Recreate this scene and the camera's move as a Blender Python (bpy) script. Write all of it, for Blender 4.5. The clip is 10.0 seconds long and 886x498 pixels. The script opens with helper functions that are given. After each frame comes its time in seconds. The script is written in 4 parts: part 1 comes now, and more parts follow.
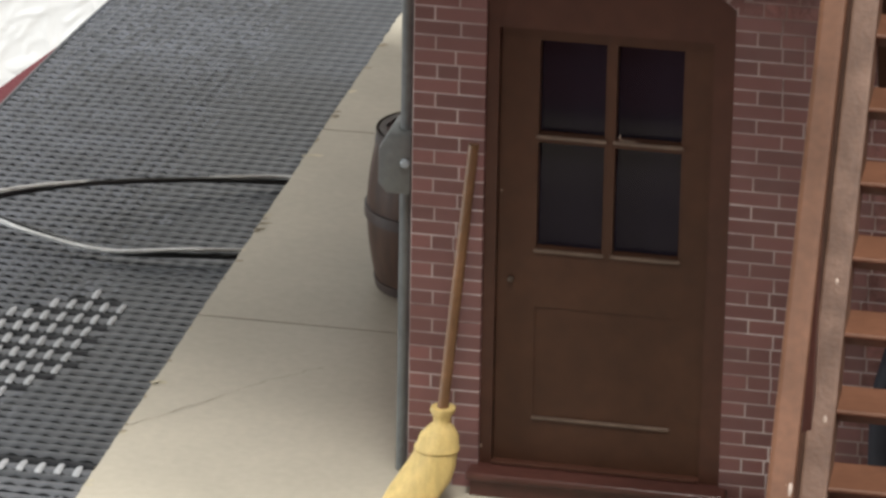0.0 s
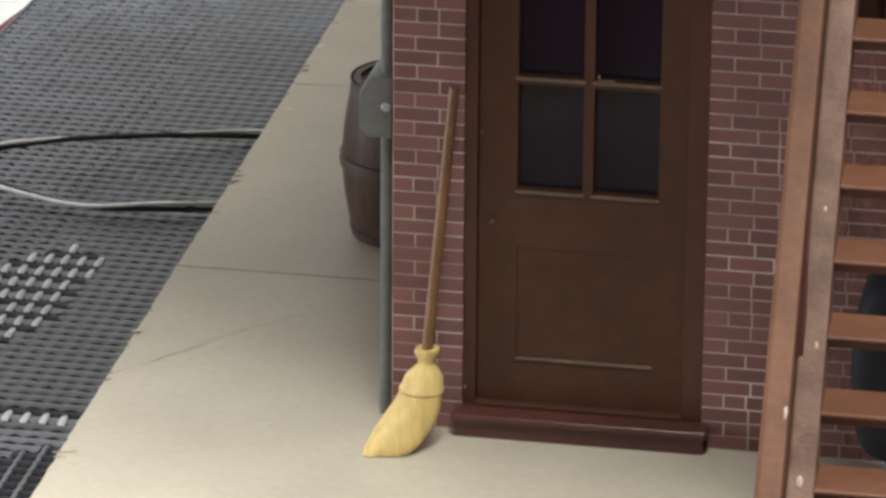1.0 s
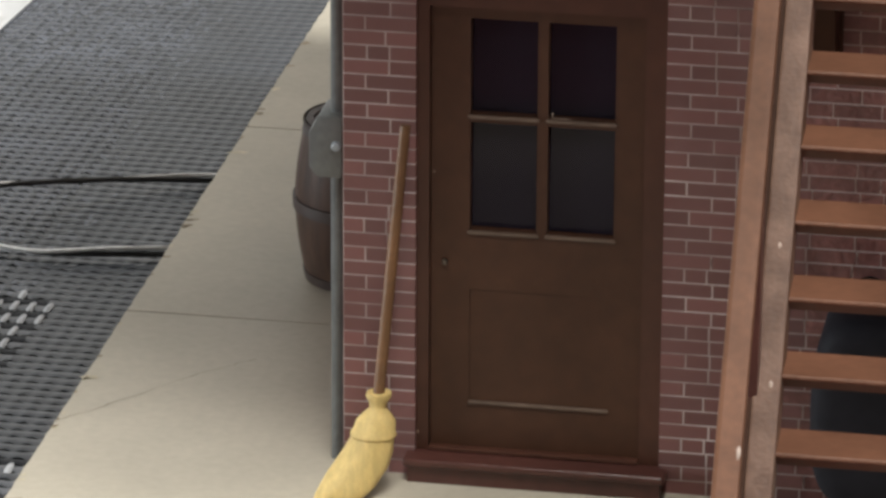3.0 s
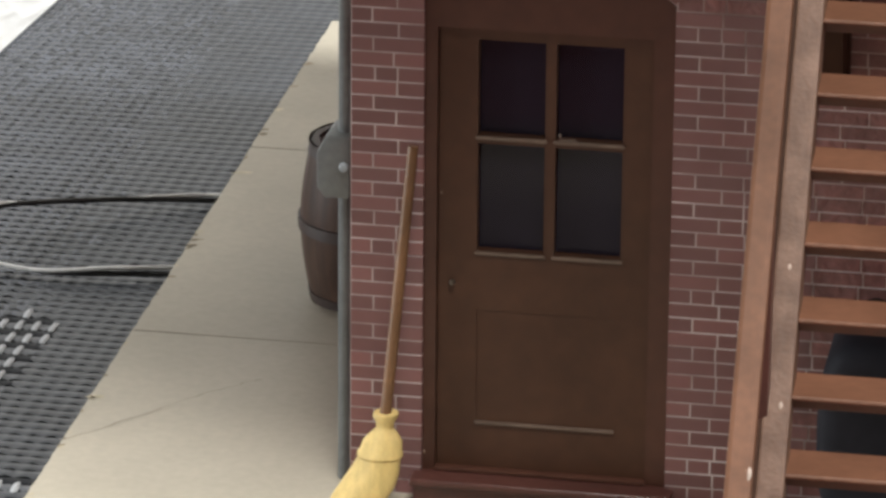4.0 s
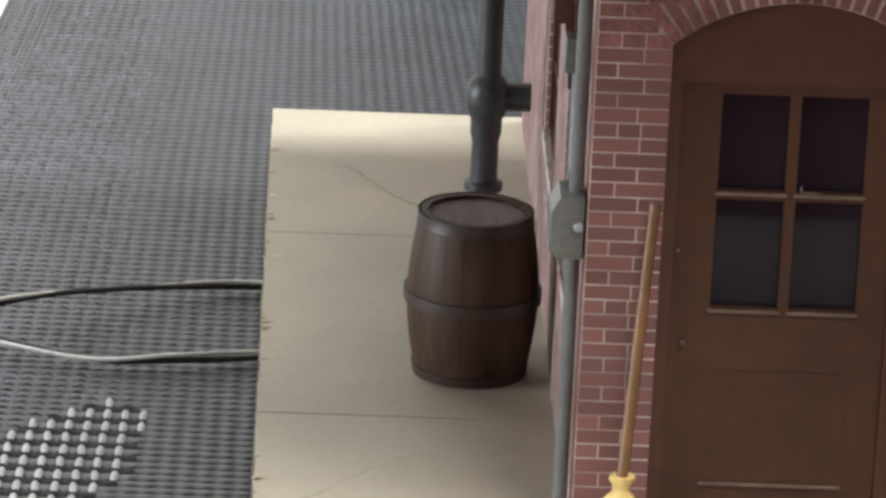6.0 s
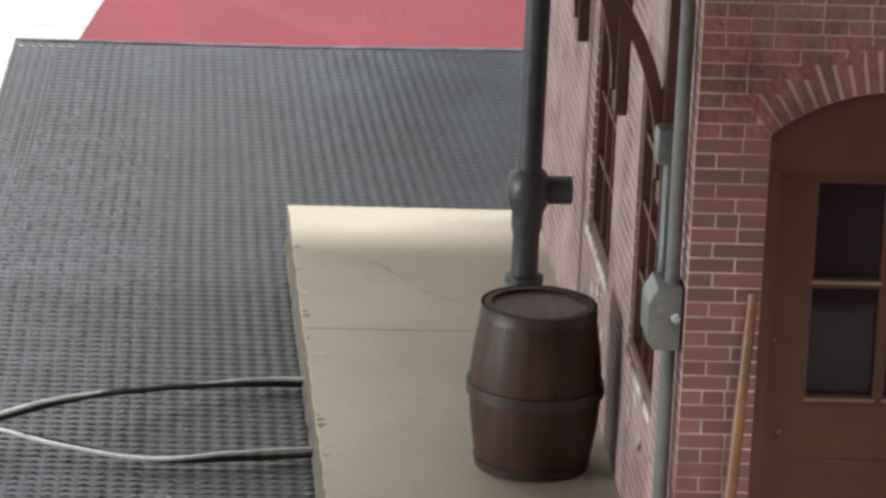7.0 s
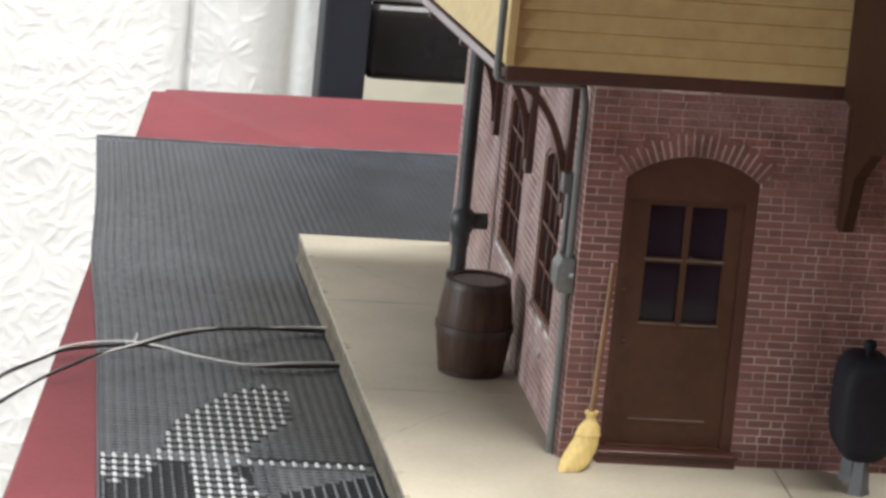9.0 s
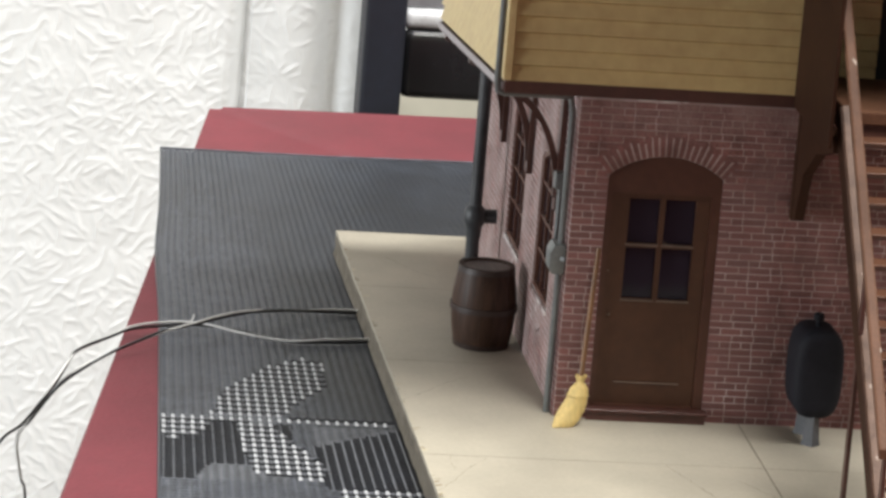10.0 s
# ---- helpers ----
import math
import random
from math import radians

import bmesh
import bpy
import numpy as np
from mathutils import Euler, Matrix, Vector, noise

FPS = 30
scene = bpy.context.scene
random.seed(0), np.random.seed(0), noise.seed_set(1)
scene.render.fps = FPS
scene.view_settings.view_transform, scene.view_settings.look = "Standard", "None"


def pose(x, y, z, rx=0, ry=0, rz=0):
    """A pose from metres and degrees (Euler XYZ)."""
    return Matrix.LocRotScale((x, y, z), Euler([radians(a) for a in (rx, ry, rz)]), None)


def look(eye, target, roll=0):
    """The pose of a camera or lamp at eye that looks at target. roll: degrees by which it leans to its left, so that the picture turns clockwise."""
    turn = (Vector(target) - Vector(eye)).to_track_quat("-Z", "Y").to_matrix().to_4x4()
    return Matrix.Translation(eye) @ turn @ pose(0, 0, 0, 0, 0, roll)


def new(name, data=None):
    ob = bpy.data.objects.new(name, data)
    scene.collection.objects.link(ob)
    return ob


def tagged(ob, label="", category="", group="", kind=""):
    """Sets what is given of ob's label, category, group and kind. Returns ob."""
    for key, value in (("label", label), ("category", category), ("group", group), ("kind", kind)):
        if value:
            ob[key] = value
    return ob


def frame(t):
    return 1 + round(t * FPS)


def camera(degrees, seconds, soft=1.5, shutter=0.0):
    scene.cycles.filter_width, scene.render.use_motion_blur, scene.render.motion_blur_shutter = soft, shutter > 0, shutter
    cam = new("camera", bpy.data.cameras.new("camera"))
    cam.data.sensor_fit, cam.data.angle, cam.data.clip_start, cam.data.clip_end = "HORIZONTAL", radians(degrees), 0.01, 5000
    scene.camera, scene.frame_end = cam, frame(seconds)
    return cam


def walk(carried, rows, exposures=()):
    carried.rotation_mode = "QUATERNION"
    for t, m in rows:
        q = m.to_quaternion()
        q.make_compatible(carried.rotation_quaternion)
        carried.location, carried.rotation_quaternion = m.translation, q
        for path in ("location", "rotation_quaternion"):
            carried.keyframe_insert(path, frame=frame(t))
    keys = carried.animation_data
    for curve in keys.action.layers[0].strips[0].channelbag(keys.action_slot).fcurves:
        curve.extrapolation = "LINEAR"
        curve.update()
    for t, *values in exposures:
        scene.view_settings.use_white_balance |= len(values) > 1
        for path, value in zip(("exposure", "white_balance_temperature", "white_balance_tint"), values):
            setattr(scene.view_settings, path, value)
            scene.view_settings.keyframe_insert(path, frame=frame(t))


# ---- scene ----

cam = camera(9.957, 10.0, soft=3.0)
PATH = [
    (0, (0.08941, -0.43417, 0.19691), (-0.01957, 0.11398, -0.02139), 1.00),
    (0.2, (0.08839, -0.43523, 0.19621), (-0.01057, 0.07687, -0.00766), 1.12),
    (0.5, (0.08583, -0.43826, 0.19514), (-0.01666, 0.11103, -0.02343), 0.91),
    (0.8, (0.08504, -0.43924, 0.19413), (-0.00946, 0.07347, -0.01032), 0.75),
    (1, (0.08467, -0.44049, 0.19382), (-0.01491, 0.10917, -0.02516), 0.43),
    (1.2, (0.08496, -0.43937, 0.19392), (-0.00711, 0.07357, -0.01106), 0.42),
    (1.5, (0.08536, -0.43924, 0.19454), (-0.01177, 0.11067, -0.02494), 0.53),
    (1.8, (0.08525, -0.43616, 0.19163), (-0.00523, 0.07734, -0.01266), 0.48),
    (2, (0.08500, -0.43361, 0.18692), (-0.01172, 0.11674, -0.03162), 0.33),
    (2.2, (0.08461, -0.42809, 0.18500), (-0.00776, 0.08498, -0.01951), -0.12),
    (2.5, (0.08552, -0.43160, 0.18822), (-0.01302, 0.11894, -0.02902), 0.17),
    (2.7, (0.08630, -0.43203, 0.18877), (-0.01214, 0.11975, -0.02535), 0.24),
    (3.8, (0.08567, -0.43393, 0.18956), (-0.00470, 0.08254, -0.00715), 0.49),
    (4, (0.08439, -0.43385, 0.18939), (-0.01219, 0.11982, -0.02064), 0.51),
    (4.2, (0.08258, -0.42725, 0.18641), (-0.00971, 0.08890, -0.01024), 0.17),
    (4.5, (0.06743, -0.42840, 0.18916), (-0.02066, 0.12572, -0.02344), 0.47),
    (4.8, (0.04824, -0.43131, 0.19067), (-0.01501, 0.08793, -0.00930), 1.12),
    (5, (0.03256, -0.43071, 0.18698), (-0.01212, 0.12998, -0.02191), 1.98),
    (5.2, (0.02474, -0.44305, 0.17124), (-0.01271, 0.12664, -0.01328), 2.17),
    (6.3, (-0.04162, -0.43765, 0.17571), (-0.00668, 0.09267, -0.00077), 2.94),
    (6.5, (-0.04576, -0.43759, 0.17557), (-0.00226, 0.13047, -0.01259), 2.99),
    (7, (-0.05790, -0.43722, 0.17320), (-0.01140, 0.13438, -0.00318), 2.64),
    (7.2, (-0.06860, -0.46180, 0.18046), (-0.01616, 0.07303, 0.02296), 2.90),
    (7.5, (-0.07757, -0.49112, 0.18224), (-0.01256, 0.08268, 0.01939), 3.76),
    (7.8, (-0.09805, -0.52544, 0.19212), (-0.02691, 0.00889, 0.04036), 5.08),
    (8, (-0.10958, -0.54203, 0.19616), (-0.02717, 0.02970, 0.03389), 4.71),
    (8.2, (-0.12292, -0.57632, 0.20091), (-0.03941, -0.04260, 0.05336), 5.08),
    (8.5, (-0.13559, -0.64862, 0.21443), (-0.04172, -0.07672, 0.05911), 5.55),
    (8.8, (-0.14417, -0.74426, 0.23559), (-0.05780, -0.20966, 0.09296), 5.51),
    (9, (-0.15165, -0.81545, 0.25028), (-0.06124, -0.24186, 0.09923), 5.49),
    (9.2, (-0.15708, -0.89212, 0.26735), (-0.07650, -0.35596, 0.12721), 5.44),
    (9.5, (-0.16200, -0.95868, 0.28287), (-0.08015, -0.38344, 0.13320), 5.01),
    (9.8, (-0.16027, -0.96043, 0.28073), (-0.08488, -0.42310, 0.14220), 4.89),
    (10, (-0.15891, -0.95854, 0.27978), (-0.07832, -0.38275, 0.13157), 4.83),
]
EXPOSURE = [(0, -0.62), (1, -0.64), (1.5, -0.66), (2, -0.62), (2.5, -0.78), (4, -0.52), (4.5, -0.45), (5, -0.28), (6.5, -0.28), (7, -0.32), (7.5, -0.5), (8.5, -0.56), (9, -0.52), (10, -0.7)]
walk(cam, [(t, look(eye, target, roll)) for t, eye, target, roll in PATH], EXPOSURE)

# ---- world and light ----
world = bpy.data.worlds.new("room_world")
scene.world = world
world.use_nodes = True
world.node_tree.nodes["Background"].inputs[0].default_value = (0.9, 0.95, 1.0, 1)
world.node_tree.nodes["Background"].inputs[1].default_value = 0.08


def room_lamp(eye, aim, sx, sy, watts, colour, name="ceiling_lamp"):
    data = bpy.data.lights.new(name, "AREA")
    data.shape, data.size, data.size_y = "RECTANGLE", sx, sy
    data.energy, data.color = watts, colour
    ob = new(name, data)
    ob.matrix_world = look(eye, aim)
    return ob


room_lamp((0.13, 0.34, 1.60), (0.13, 0.31, 0), 1.2, 0.10, 58, (1.0, 0.99, 0.96))
# Added low on the left to light the side wall; no window stands there.
room_lamp((-1.75, -0.35, 0.15), (0, 0.06, 0.02), 0.6, 0.3, 34, (0.92, 0.97, 1.0), "low_fill_light")
room_lamp((0.30, -0.60, 1.55), (0.05, -0.2, 0), 0.7, 0.38, 62, (1.0, 0.98, 0.94))
room_lamp((0.95, -0.35, 1.35), (0.0, 0.0, 0), 0.3, 0.5, 26, (1.0, 0.98, 0.94))
# Added behind the curtain to brighten the cloth; no window is built here.
room_lamp((-0.45, 1.25, 0.05), (-0.1, 0.36, 0), 0.9, 0.6, 12, (0.96, 0.98, 1.0), "low_fill_light")

# ---- materials ----
CM = 0.01


def material(name, colour, rough=0.6, vary=0.25, size=1.0, bump=0.0, metal=0.0, fine=0.12, second=None, streak=None, spec=0.5, grain=0.25, random_tint=0.0):
    """Colour with grain at two sizes (centimetres), wear and relief."""
    m = bpy.data.materials.new(name)
    m.use_nodes = True
    n, l = m.node_tree.nodes, m.node_tree.links
    b = n["Principled BSDF"]
    b.inputs["Roughness"].default_value, b.inputs["Metallic"].default_value = rough, metal
    b.inputs["Specular IOR Level"].default_value = spec
    tc = n.new("ShaderNodeTexCoord")
    mp = n.new("ShaderNodeMapping")
    if streak:
        mp.inputs["Scale"].default_value = streak
    l.new(tc.outputs["Object"], mp.inputs[0])
    big, small = n.new("ShaderNodeTexNoise"), n.new("ShaderNodeTexNoise")
    big.inputs["Scale"].default_value, small.inputs["Scale"].default_value = 100 / size, 100 / (size * fine)
    big.inputs["Detail"].default_value = 5
    l.new(mp.outputs[0], big.inputs["Vector"])
    l.new(mp.outputs[0], small.inputs["Vector"])
    ramp = n.new("ShaderNodeValToRGB")
    dark = [c * (1 - vary) for c in colour]
    light = second or [min(1, c * (1 + vary)) for c in colour]
    ramp.color_ramp.elements[0].color, ramp.color_ramp.elements[1].color = (*dark, 1), (*light, 1)
    ramp.color_ramp.elements[0].position, ramp.color_ramp.elements[1].position = 0.35, 0.68
    l.new(big.outputs[0], ramp.inputs[0])
    mix = n.new("ShaderNodeMixRGB")
    mix.blend_type, mix.inputs[0].default_value = "OVERLAY", grain
    l.new(ramp.outputs[0], mix.inputs[1])
    l.new(small.outputs[0], mix.inputs[2])
    out = mix.outputs[0]
    if random_tint:
        oi, ge = n.new("ShaderNodeObjectInfo"), n.new("ShaderNodeNewGeometry")
        add, fr, mr = n.new("ShaderNodeMath"), n.new("ShaderNodeMath"), n.new("ShaderNodeMapRange")
        fr.operation = "FRACT"
        l.new(oi.outputs["Random"], add.inputs[0])
        l.new(ge.outputs["Random Per Island"], add.inputs[1])
        l.new(add.outputs[0], fr.inputs[0])
        l.new(fr.outputs[0], mr.inputs[0])
        mr.inputs[3].default_value, mr.inputs[4].default_value = 1 - random_tint, 1 + random_tint
        hs = n.new("ShaderNodeHueSaturation")
        l.new(mr.outputs[0], hs.inputs["Value"])
        l.new(out, hs.inputs["Color"])
        out = hs.outputs[0]
    l.new(out, b.inputs["Base Color"])
    if bump:
        bp = n.new("ShaderNodeBump")
        bp.inputs["Strength"].default_value, bp.inputs["Distance"].default_value = bump, 0.0004
        l.new(small.outputs[0], bp.inputs["Height"])
        l.new(bp.outputs[0], b.inputs["Normal"])
    return m


def glass_material(name, tint):
    m = bpy.data.materials.new(name)
    m.use_nodes = True
    b = m.node_tree.nodes["Principled BSDF"]
    b.inputs["Base Color"].default_value = (*tint, 1)
    b.inputs["Transmission Weight"].default_value, b.inputs["Roughness"].default_value = 0.35, 0.06
    b.inputs["Specular IOR Level"].default_value = 0.08
    b.inputs["IOR"].default_value = 1.28
    return m


BRICK = material("brick_red", (0.158, 0.051, 0.043), 0.7, 0.3, 0.55, 0.35, second=(0.245, 0.105, 0.095), random_tint=0.24, grain=0.5)
MORTAR = material("mortar_white", (0.46, 0.345, 0.325), 0.85, 0.45, 1.1, 0.1, second=(0.74, 0.65, 0.63))


def lime_and_light(m, share):
    """A chalky film left on the wall: patchy on the front, thicker over the arch; on the side it also carries
    painted-in light.
    """
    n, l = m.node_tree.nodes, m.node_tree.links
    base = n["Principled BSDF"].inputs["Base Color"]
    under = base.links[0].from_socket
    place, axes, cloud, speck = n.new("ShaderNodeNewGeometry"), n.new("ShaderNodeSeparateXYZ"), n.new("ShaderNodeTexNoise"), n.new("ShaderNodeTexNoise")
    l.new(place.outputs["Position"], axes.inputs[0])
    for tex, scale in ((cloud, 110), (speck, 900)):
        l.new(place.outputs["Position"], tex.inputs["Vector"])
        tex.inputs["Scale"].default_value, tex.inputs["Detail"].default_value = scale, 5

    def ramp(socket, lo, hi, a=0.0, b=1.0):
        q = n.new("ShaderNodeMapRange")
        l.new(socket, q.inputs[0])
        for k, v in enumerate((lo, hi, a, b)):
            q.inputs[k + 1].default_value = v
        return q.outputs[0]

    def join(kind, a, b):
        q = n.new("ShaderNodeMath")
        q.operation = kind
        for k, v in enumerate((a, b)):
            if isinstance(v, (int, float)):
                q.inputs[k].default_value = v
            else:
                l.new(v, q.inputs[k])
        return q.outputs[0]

    # side bricks and joints are paled for the light from the left, besides chalk
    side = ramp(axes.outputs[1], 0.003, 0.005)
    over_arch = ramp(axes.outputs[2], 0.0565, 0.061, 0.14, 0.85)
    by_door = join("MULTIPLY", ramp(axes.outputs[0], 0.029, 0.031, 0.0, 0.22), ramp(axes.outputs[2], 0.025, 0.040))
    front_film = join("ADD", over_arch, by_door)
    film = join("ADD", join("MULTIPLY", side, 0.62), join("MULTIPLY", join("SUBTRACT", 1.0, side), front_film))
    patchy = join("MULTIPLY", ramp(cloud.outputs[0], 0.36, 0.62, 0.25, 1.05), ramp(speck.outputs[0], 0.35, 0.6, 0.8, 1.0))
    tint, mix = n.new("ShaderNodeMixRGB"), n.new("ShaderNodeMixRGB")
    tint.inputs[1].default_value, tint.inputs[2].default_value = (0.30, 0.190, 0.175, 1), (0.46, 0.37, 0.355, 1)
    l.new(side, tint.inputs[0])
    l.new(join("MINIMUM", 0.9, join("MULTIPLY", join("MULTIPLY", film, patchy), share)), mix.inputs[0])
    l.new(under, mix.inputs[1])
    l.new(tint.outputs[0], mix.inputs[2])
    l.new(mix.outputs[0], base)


lime_and_light(BRICK, 0.9)
lime_and_light(MORTAR, 0.75)
CONCRETE = material("painted_slab", (0.416, 0.378, 0.302), 0.6, 0.11, 2.6, 0.03, fine=0.04, grain=0.10)
SLAB_EDGE = material("sawn_slab_edge", (0.15, 0.128, 0.098), 0.9, 0.2, 0.5, 0.3)
CHIP = material("chipped_edge", (0.27, 0.225, 0.16), 0.9, 0.3, 0.2)
CHIP_PALE = material("frayed_pale_edge", (0.50, 0.45, 0.33), 0.9, 0.25, 0.2)
CRACK = material("crack_grey", (0.325, 0.288, 0.230), 0.9, 0.3, 0.5)
DOOR = material("door_brown", (0.064, 0.0278, 0.0155), 0.45, 0.12, 1.6, 0.06, spec=0.3)
FRAME_RED = material("door_frame_brown", (0.068, 0.027, 0.017), 0.4, 0.14, 1.6, 0.06, spec=0.35)
# Worn bead edge, with the highlight along its top painted in as paler brown.
WORN_LIT = material("worn_lit_door_edge", (0.132, 0.092, 0.070), 0.3, 0.3, 0.5, 0.1)
SILL = material("sill_red_brown", (0.072, 0.027, 0.021), 0.3, 0.15, 1.0, 0.15)
TRIM = material("trim_dark_brown", (0.066, 0.025, 0.018), 0.45, 0.2, 1.0, 0.1)
WINDOW_BROWN = material("window_brown", (0.105, 0.040, 0.024), 0.5, 0.2, 1.0, 0.1)
TREAD = material("tread_brown", (0.108, 0.049, 0.029), 0.32, 0.14, 0.8, 0.05, spec=0.42)
STAIR = material("stair_brown", (0.096, 0.046, 0.027), 0.55, 0.16, 0.6, 0.05, spec=0.14)
STRINGER = material("worn_stringer", (0.092, 0.048, 0.030), 0.5, 0.2, 0.35, 0.15, second=(0.140, 0.082, 0.057), spec=0.2, grain=0.2)
# Landing panel brown; on the stringers' outer faces it stands for shade.
PANEL_SHADE = material("panel_shade_brown", (0.034, 0.0145, 0.008), 0.6, 0.15, 1.5, 0.1, spec=0.1)
WORN_SILL = material("worn_sill", (0.20, 0.105, 0.095), 0.8, 0.3, 0.45, 0.3, second=(0.74, 0.68, 0.66))
SIDING = material("siding_cream", (0.60, 0.455, 0.215), 0.5, 0.04, 2.5, 0.05)
GREY = material("grey_plastic", (0.118, 0.125, 0.123), 0.4, 0.15, 0.6, 0.2)
PIPE_PALE = material("pale_grey_plastic", (0.26, 0.29, 0.31), 0.35, 0.2, 0.3)
PIPE = material("pipe_dark_grey", (0.045, 0.047, 0.051), 0.45, 0.2, 0.6, 0.2)
WOOD = material("barrel_wood", (0.050, 0.025, 0.0155), 0.5, 0.3, 0.7, 0.1, streak=(6, 6, 1), spec=0.3)
LID = material("barrel_lid", (0.135, 0.100, 0.088), 0.6, 0.2, 0.5, 0.4, streak=(8, 1, 1))
HOOP = material("barrel_hoop", (0.036, 0.021, 0.017), 0.5, 0.2, 0.5, 0.1)
STRAW = material("broom_straw", (0.66, 0.485, 0.185), 0.5, 0.12, 0.35, 0.4, streak=(5, 5, 1))
HANDLE = material("broom_handle", (0.165, 0.082, 0.036), 0.45, 0.2, 0.4, 0.2)
TANK = material("tank_black", (0.012, 0.012, 0.016), 0.7, 0.3, 1.0, 0.1, spec=0.15)
LEG = material("tank_leg_grey", (0.065, 0.065, 0.072), 0.6, 0.2, 0.6, 0.1)
MAT_BLACK = material("mat_black", (0.007, 0.008, 0.011), 0.5, 0.3, 0.8, 0.03, spec=0.15)
MAT_GREY = material("mat_grey_thread", (0.021, 0.025, 0.033), 0.36, 0.25, 0.9, 0.03, spec=0.50)
MAT_MID = material("mat_blue_grey_thread", (0.062, 0.068, 0.084), 0.38, 0.35, 0.5, 0.03, spec=0.45)
MAT_PALE = material("mat_pale_thread", (0.075, 0.080, 0.092), 0.4, 0.2, 0.6, 0.1)
MAT_WHITE = material("mat_white_thread", (0.38, 0.39, 0.405), 0.45, 0.1, 0.5, 0.2)
RED = material("red_cloth", (0.115, 0.017, 0.024), 0.7, 0.1, 1.5, 0.3, fine=0.06, spec=0.3)
RED.node_tree.nodes["Principled BSDF"].inputs["Sheen Weight"].default_value = 0.12
RED.node_tree.nodes["Principled BSDF"].inputs["Sheen Roughness"].default_value = 0.45
RED.node_tree.nodes["Principled BSDF"].inputs["Sheen Tint"].default_value = (0.9, 0.45, 0.48, 1)
WHITE = material("embossed_white", (0.85, 0.86, 0.865), 0.55, 0.02, 2.0, 0.05)


def let_light_through(m, share):
    """Thin cloth: part of the light that falls on its back shows on its front."""
    n, l = m.node_tree.nodes, m.node_tree.links
    tr, mx = n.new("ShaderNodeBsdfTranslucent"), n.new("ShaderNodeMixShader")
    tr.inputs[0].default_value = (0.92, 0.92, 0.9, 1)
    mx.inputs[0].default_value = share
    l.new(n["Principled BSDF"].outputs[0], mx.inputs[1])
    l.new(tr.outputs[0], mx.inputs[2])
    l.new(mx.outputs[0], n["Material Output"].inputs[0])


let_light_through(WHITE, 0.2)
GAP_LIGHT = material("gap_light_white", (0.75, 0.74, 0.72), 0.5, 0.1, 0.2)
GLUE = material("dried_glue", (0.25, 0.185, 0.145), 0.5, 0.3, 0.15, 0.2)
PALE = material("pale_board", (0.34, 0.30, 0.31), 0.5, 0.1, 1.5, 0.05)
NAVY = material("navy_post", (0.012, 0.014, 0.022), 0.5, 0.2, 2.0, 0.1)
BLACK = material("black_gloss", (0.012, 0.012, 0.013), 0.25, 0.2, 3.0, 0.0)
RAIL_GLINT = material("rail_glint_silver", (0.62, 0.63, 0.65), 0.35, 0.25, 0.8, 0.0)
CAP_GREY = material("grey_gloss", (0.18, 0.18, 0.19), 0.22, 0.2, 3.0, 0.0)
BEIGE = material("beige_wall", (0.42, 0.40, 0.33), 0.8, 0.06, 20.0, 0.1)
ROOM = material("room_paint", (0.28, 0.275, 0.26), 0.8, 0.04, 30.0, 0.1)
FLOORING = material("room_floor", (0.22, 0.19, 0.16), 0.6, 0.15, 10.0, 0.1)
WIRE_BLACK = material("wire_black", (0.012, 0.012, 0.013), 0.35, 0.2, 0.5)
WIRE_GREY = material("wire_grey", (0.58, 0.58, 0.57), 0.35, 0.15, 0.5)
BRASS = material("pale_metal", (0.15, 0.125, 0.10), 0.35, 0.1, 0.2, metal=0.6)
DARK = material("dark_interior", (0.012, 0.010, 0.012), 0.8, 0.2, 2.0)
PANE = glass_material("smoked_pane", (0.029, 0.024, 0.037))

# ---- building helpers (centimetres) ----
WHERE = {}


def thing(name, at, label, category, group="", kind=""):
    ob = new(name)
    ob.location = Vector(at) * CM
    ob.empty_display_size = 0.005
    WHERE[ob.name] = Vector(at) * CM
    return tagged(ob, label, category, group, kind)


def part(name, bm, mat, parent=None, label="", smooth=False, mats=None):
    """Links a bmesh in centimetres as one mesh object under a thing or a part."""
    me = bpy.data.meshes.new(name)
    bm.normal_update()
    bm.to_mesh(me)
    bm.free()
    me.transform(Matrix.Scale(CM, 4))
    for mm in mats or [mat]:
        me.materials.append(mm)
    if smooth:
        me.polygons.foreach_set("use_smooth", [True] * len(me.polygons))
        me.set_sharp_from_angle(angle=radians(38))
    ob = new(name, me)
    if parent:
        ob.parent = parent
        ob.matrix_parent_inverse = Matrix.Translation(-WHERE[parent.name])
        WHERE[ob.name] = Vector((0, 0, 0))
        if parent.type == "MESH":
            ob.matrix_parent_inverse = Matrix.Identity(4)
    return tagged(ob, label)


def box(x0, x1, y0, y1, z0, z1, bevel=0.0, bm=None, segments=2):
    out = bm or bmesh.new()
    tmp = bmesh.new()
    bmesh.ops.create_cube(tmp, size=1)
    for v in tmp.verts:
        v.co = Vector(((x0 + x1) / 2 + v.co.x * (x1 - x0), (y0 + y1) / 2 + v.co.y * (y1 - y0), (z0 + z1) / 2 + v.co.z * (z1 - z0)))
    if bevel:
        bmesh.ops.bevel(tmp, geom=tmp.edges[:], offset=bevel, segments=segments, profile=0.6, affect="EDGES")
    merge(out, tmp)
    return out


def merge(out, tmp):
    me = bpy.data.meshes.new("tmp")
    tmp.to_mesh(me)
    tmp.free()
    out.from_mesh(me)
    bpy.data.meshes.remove(me)
    return out


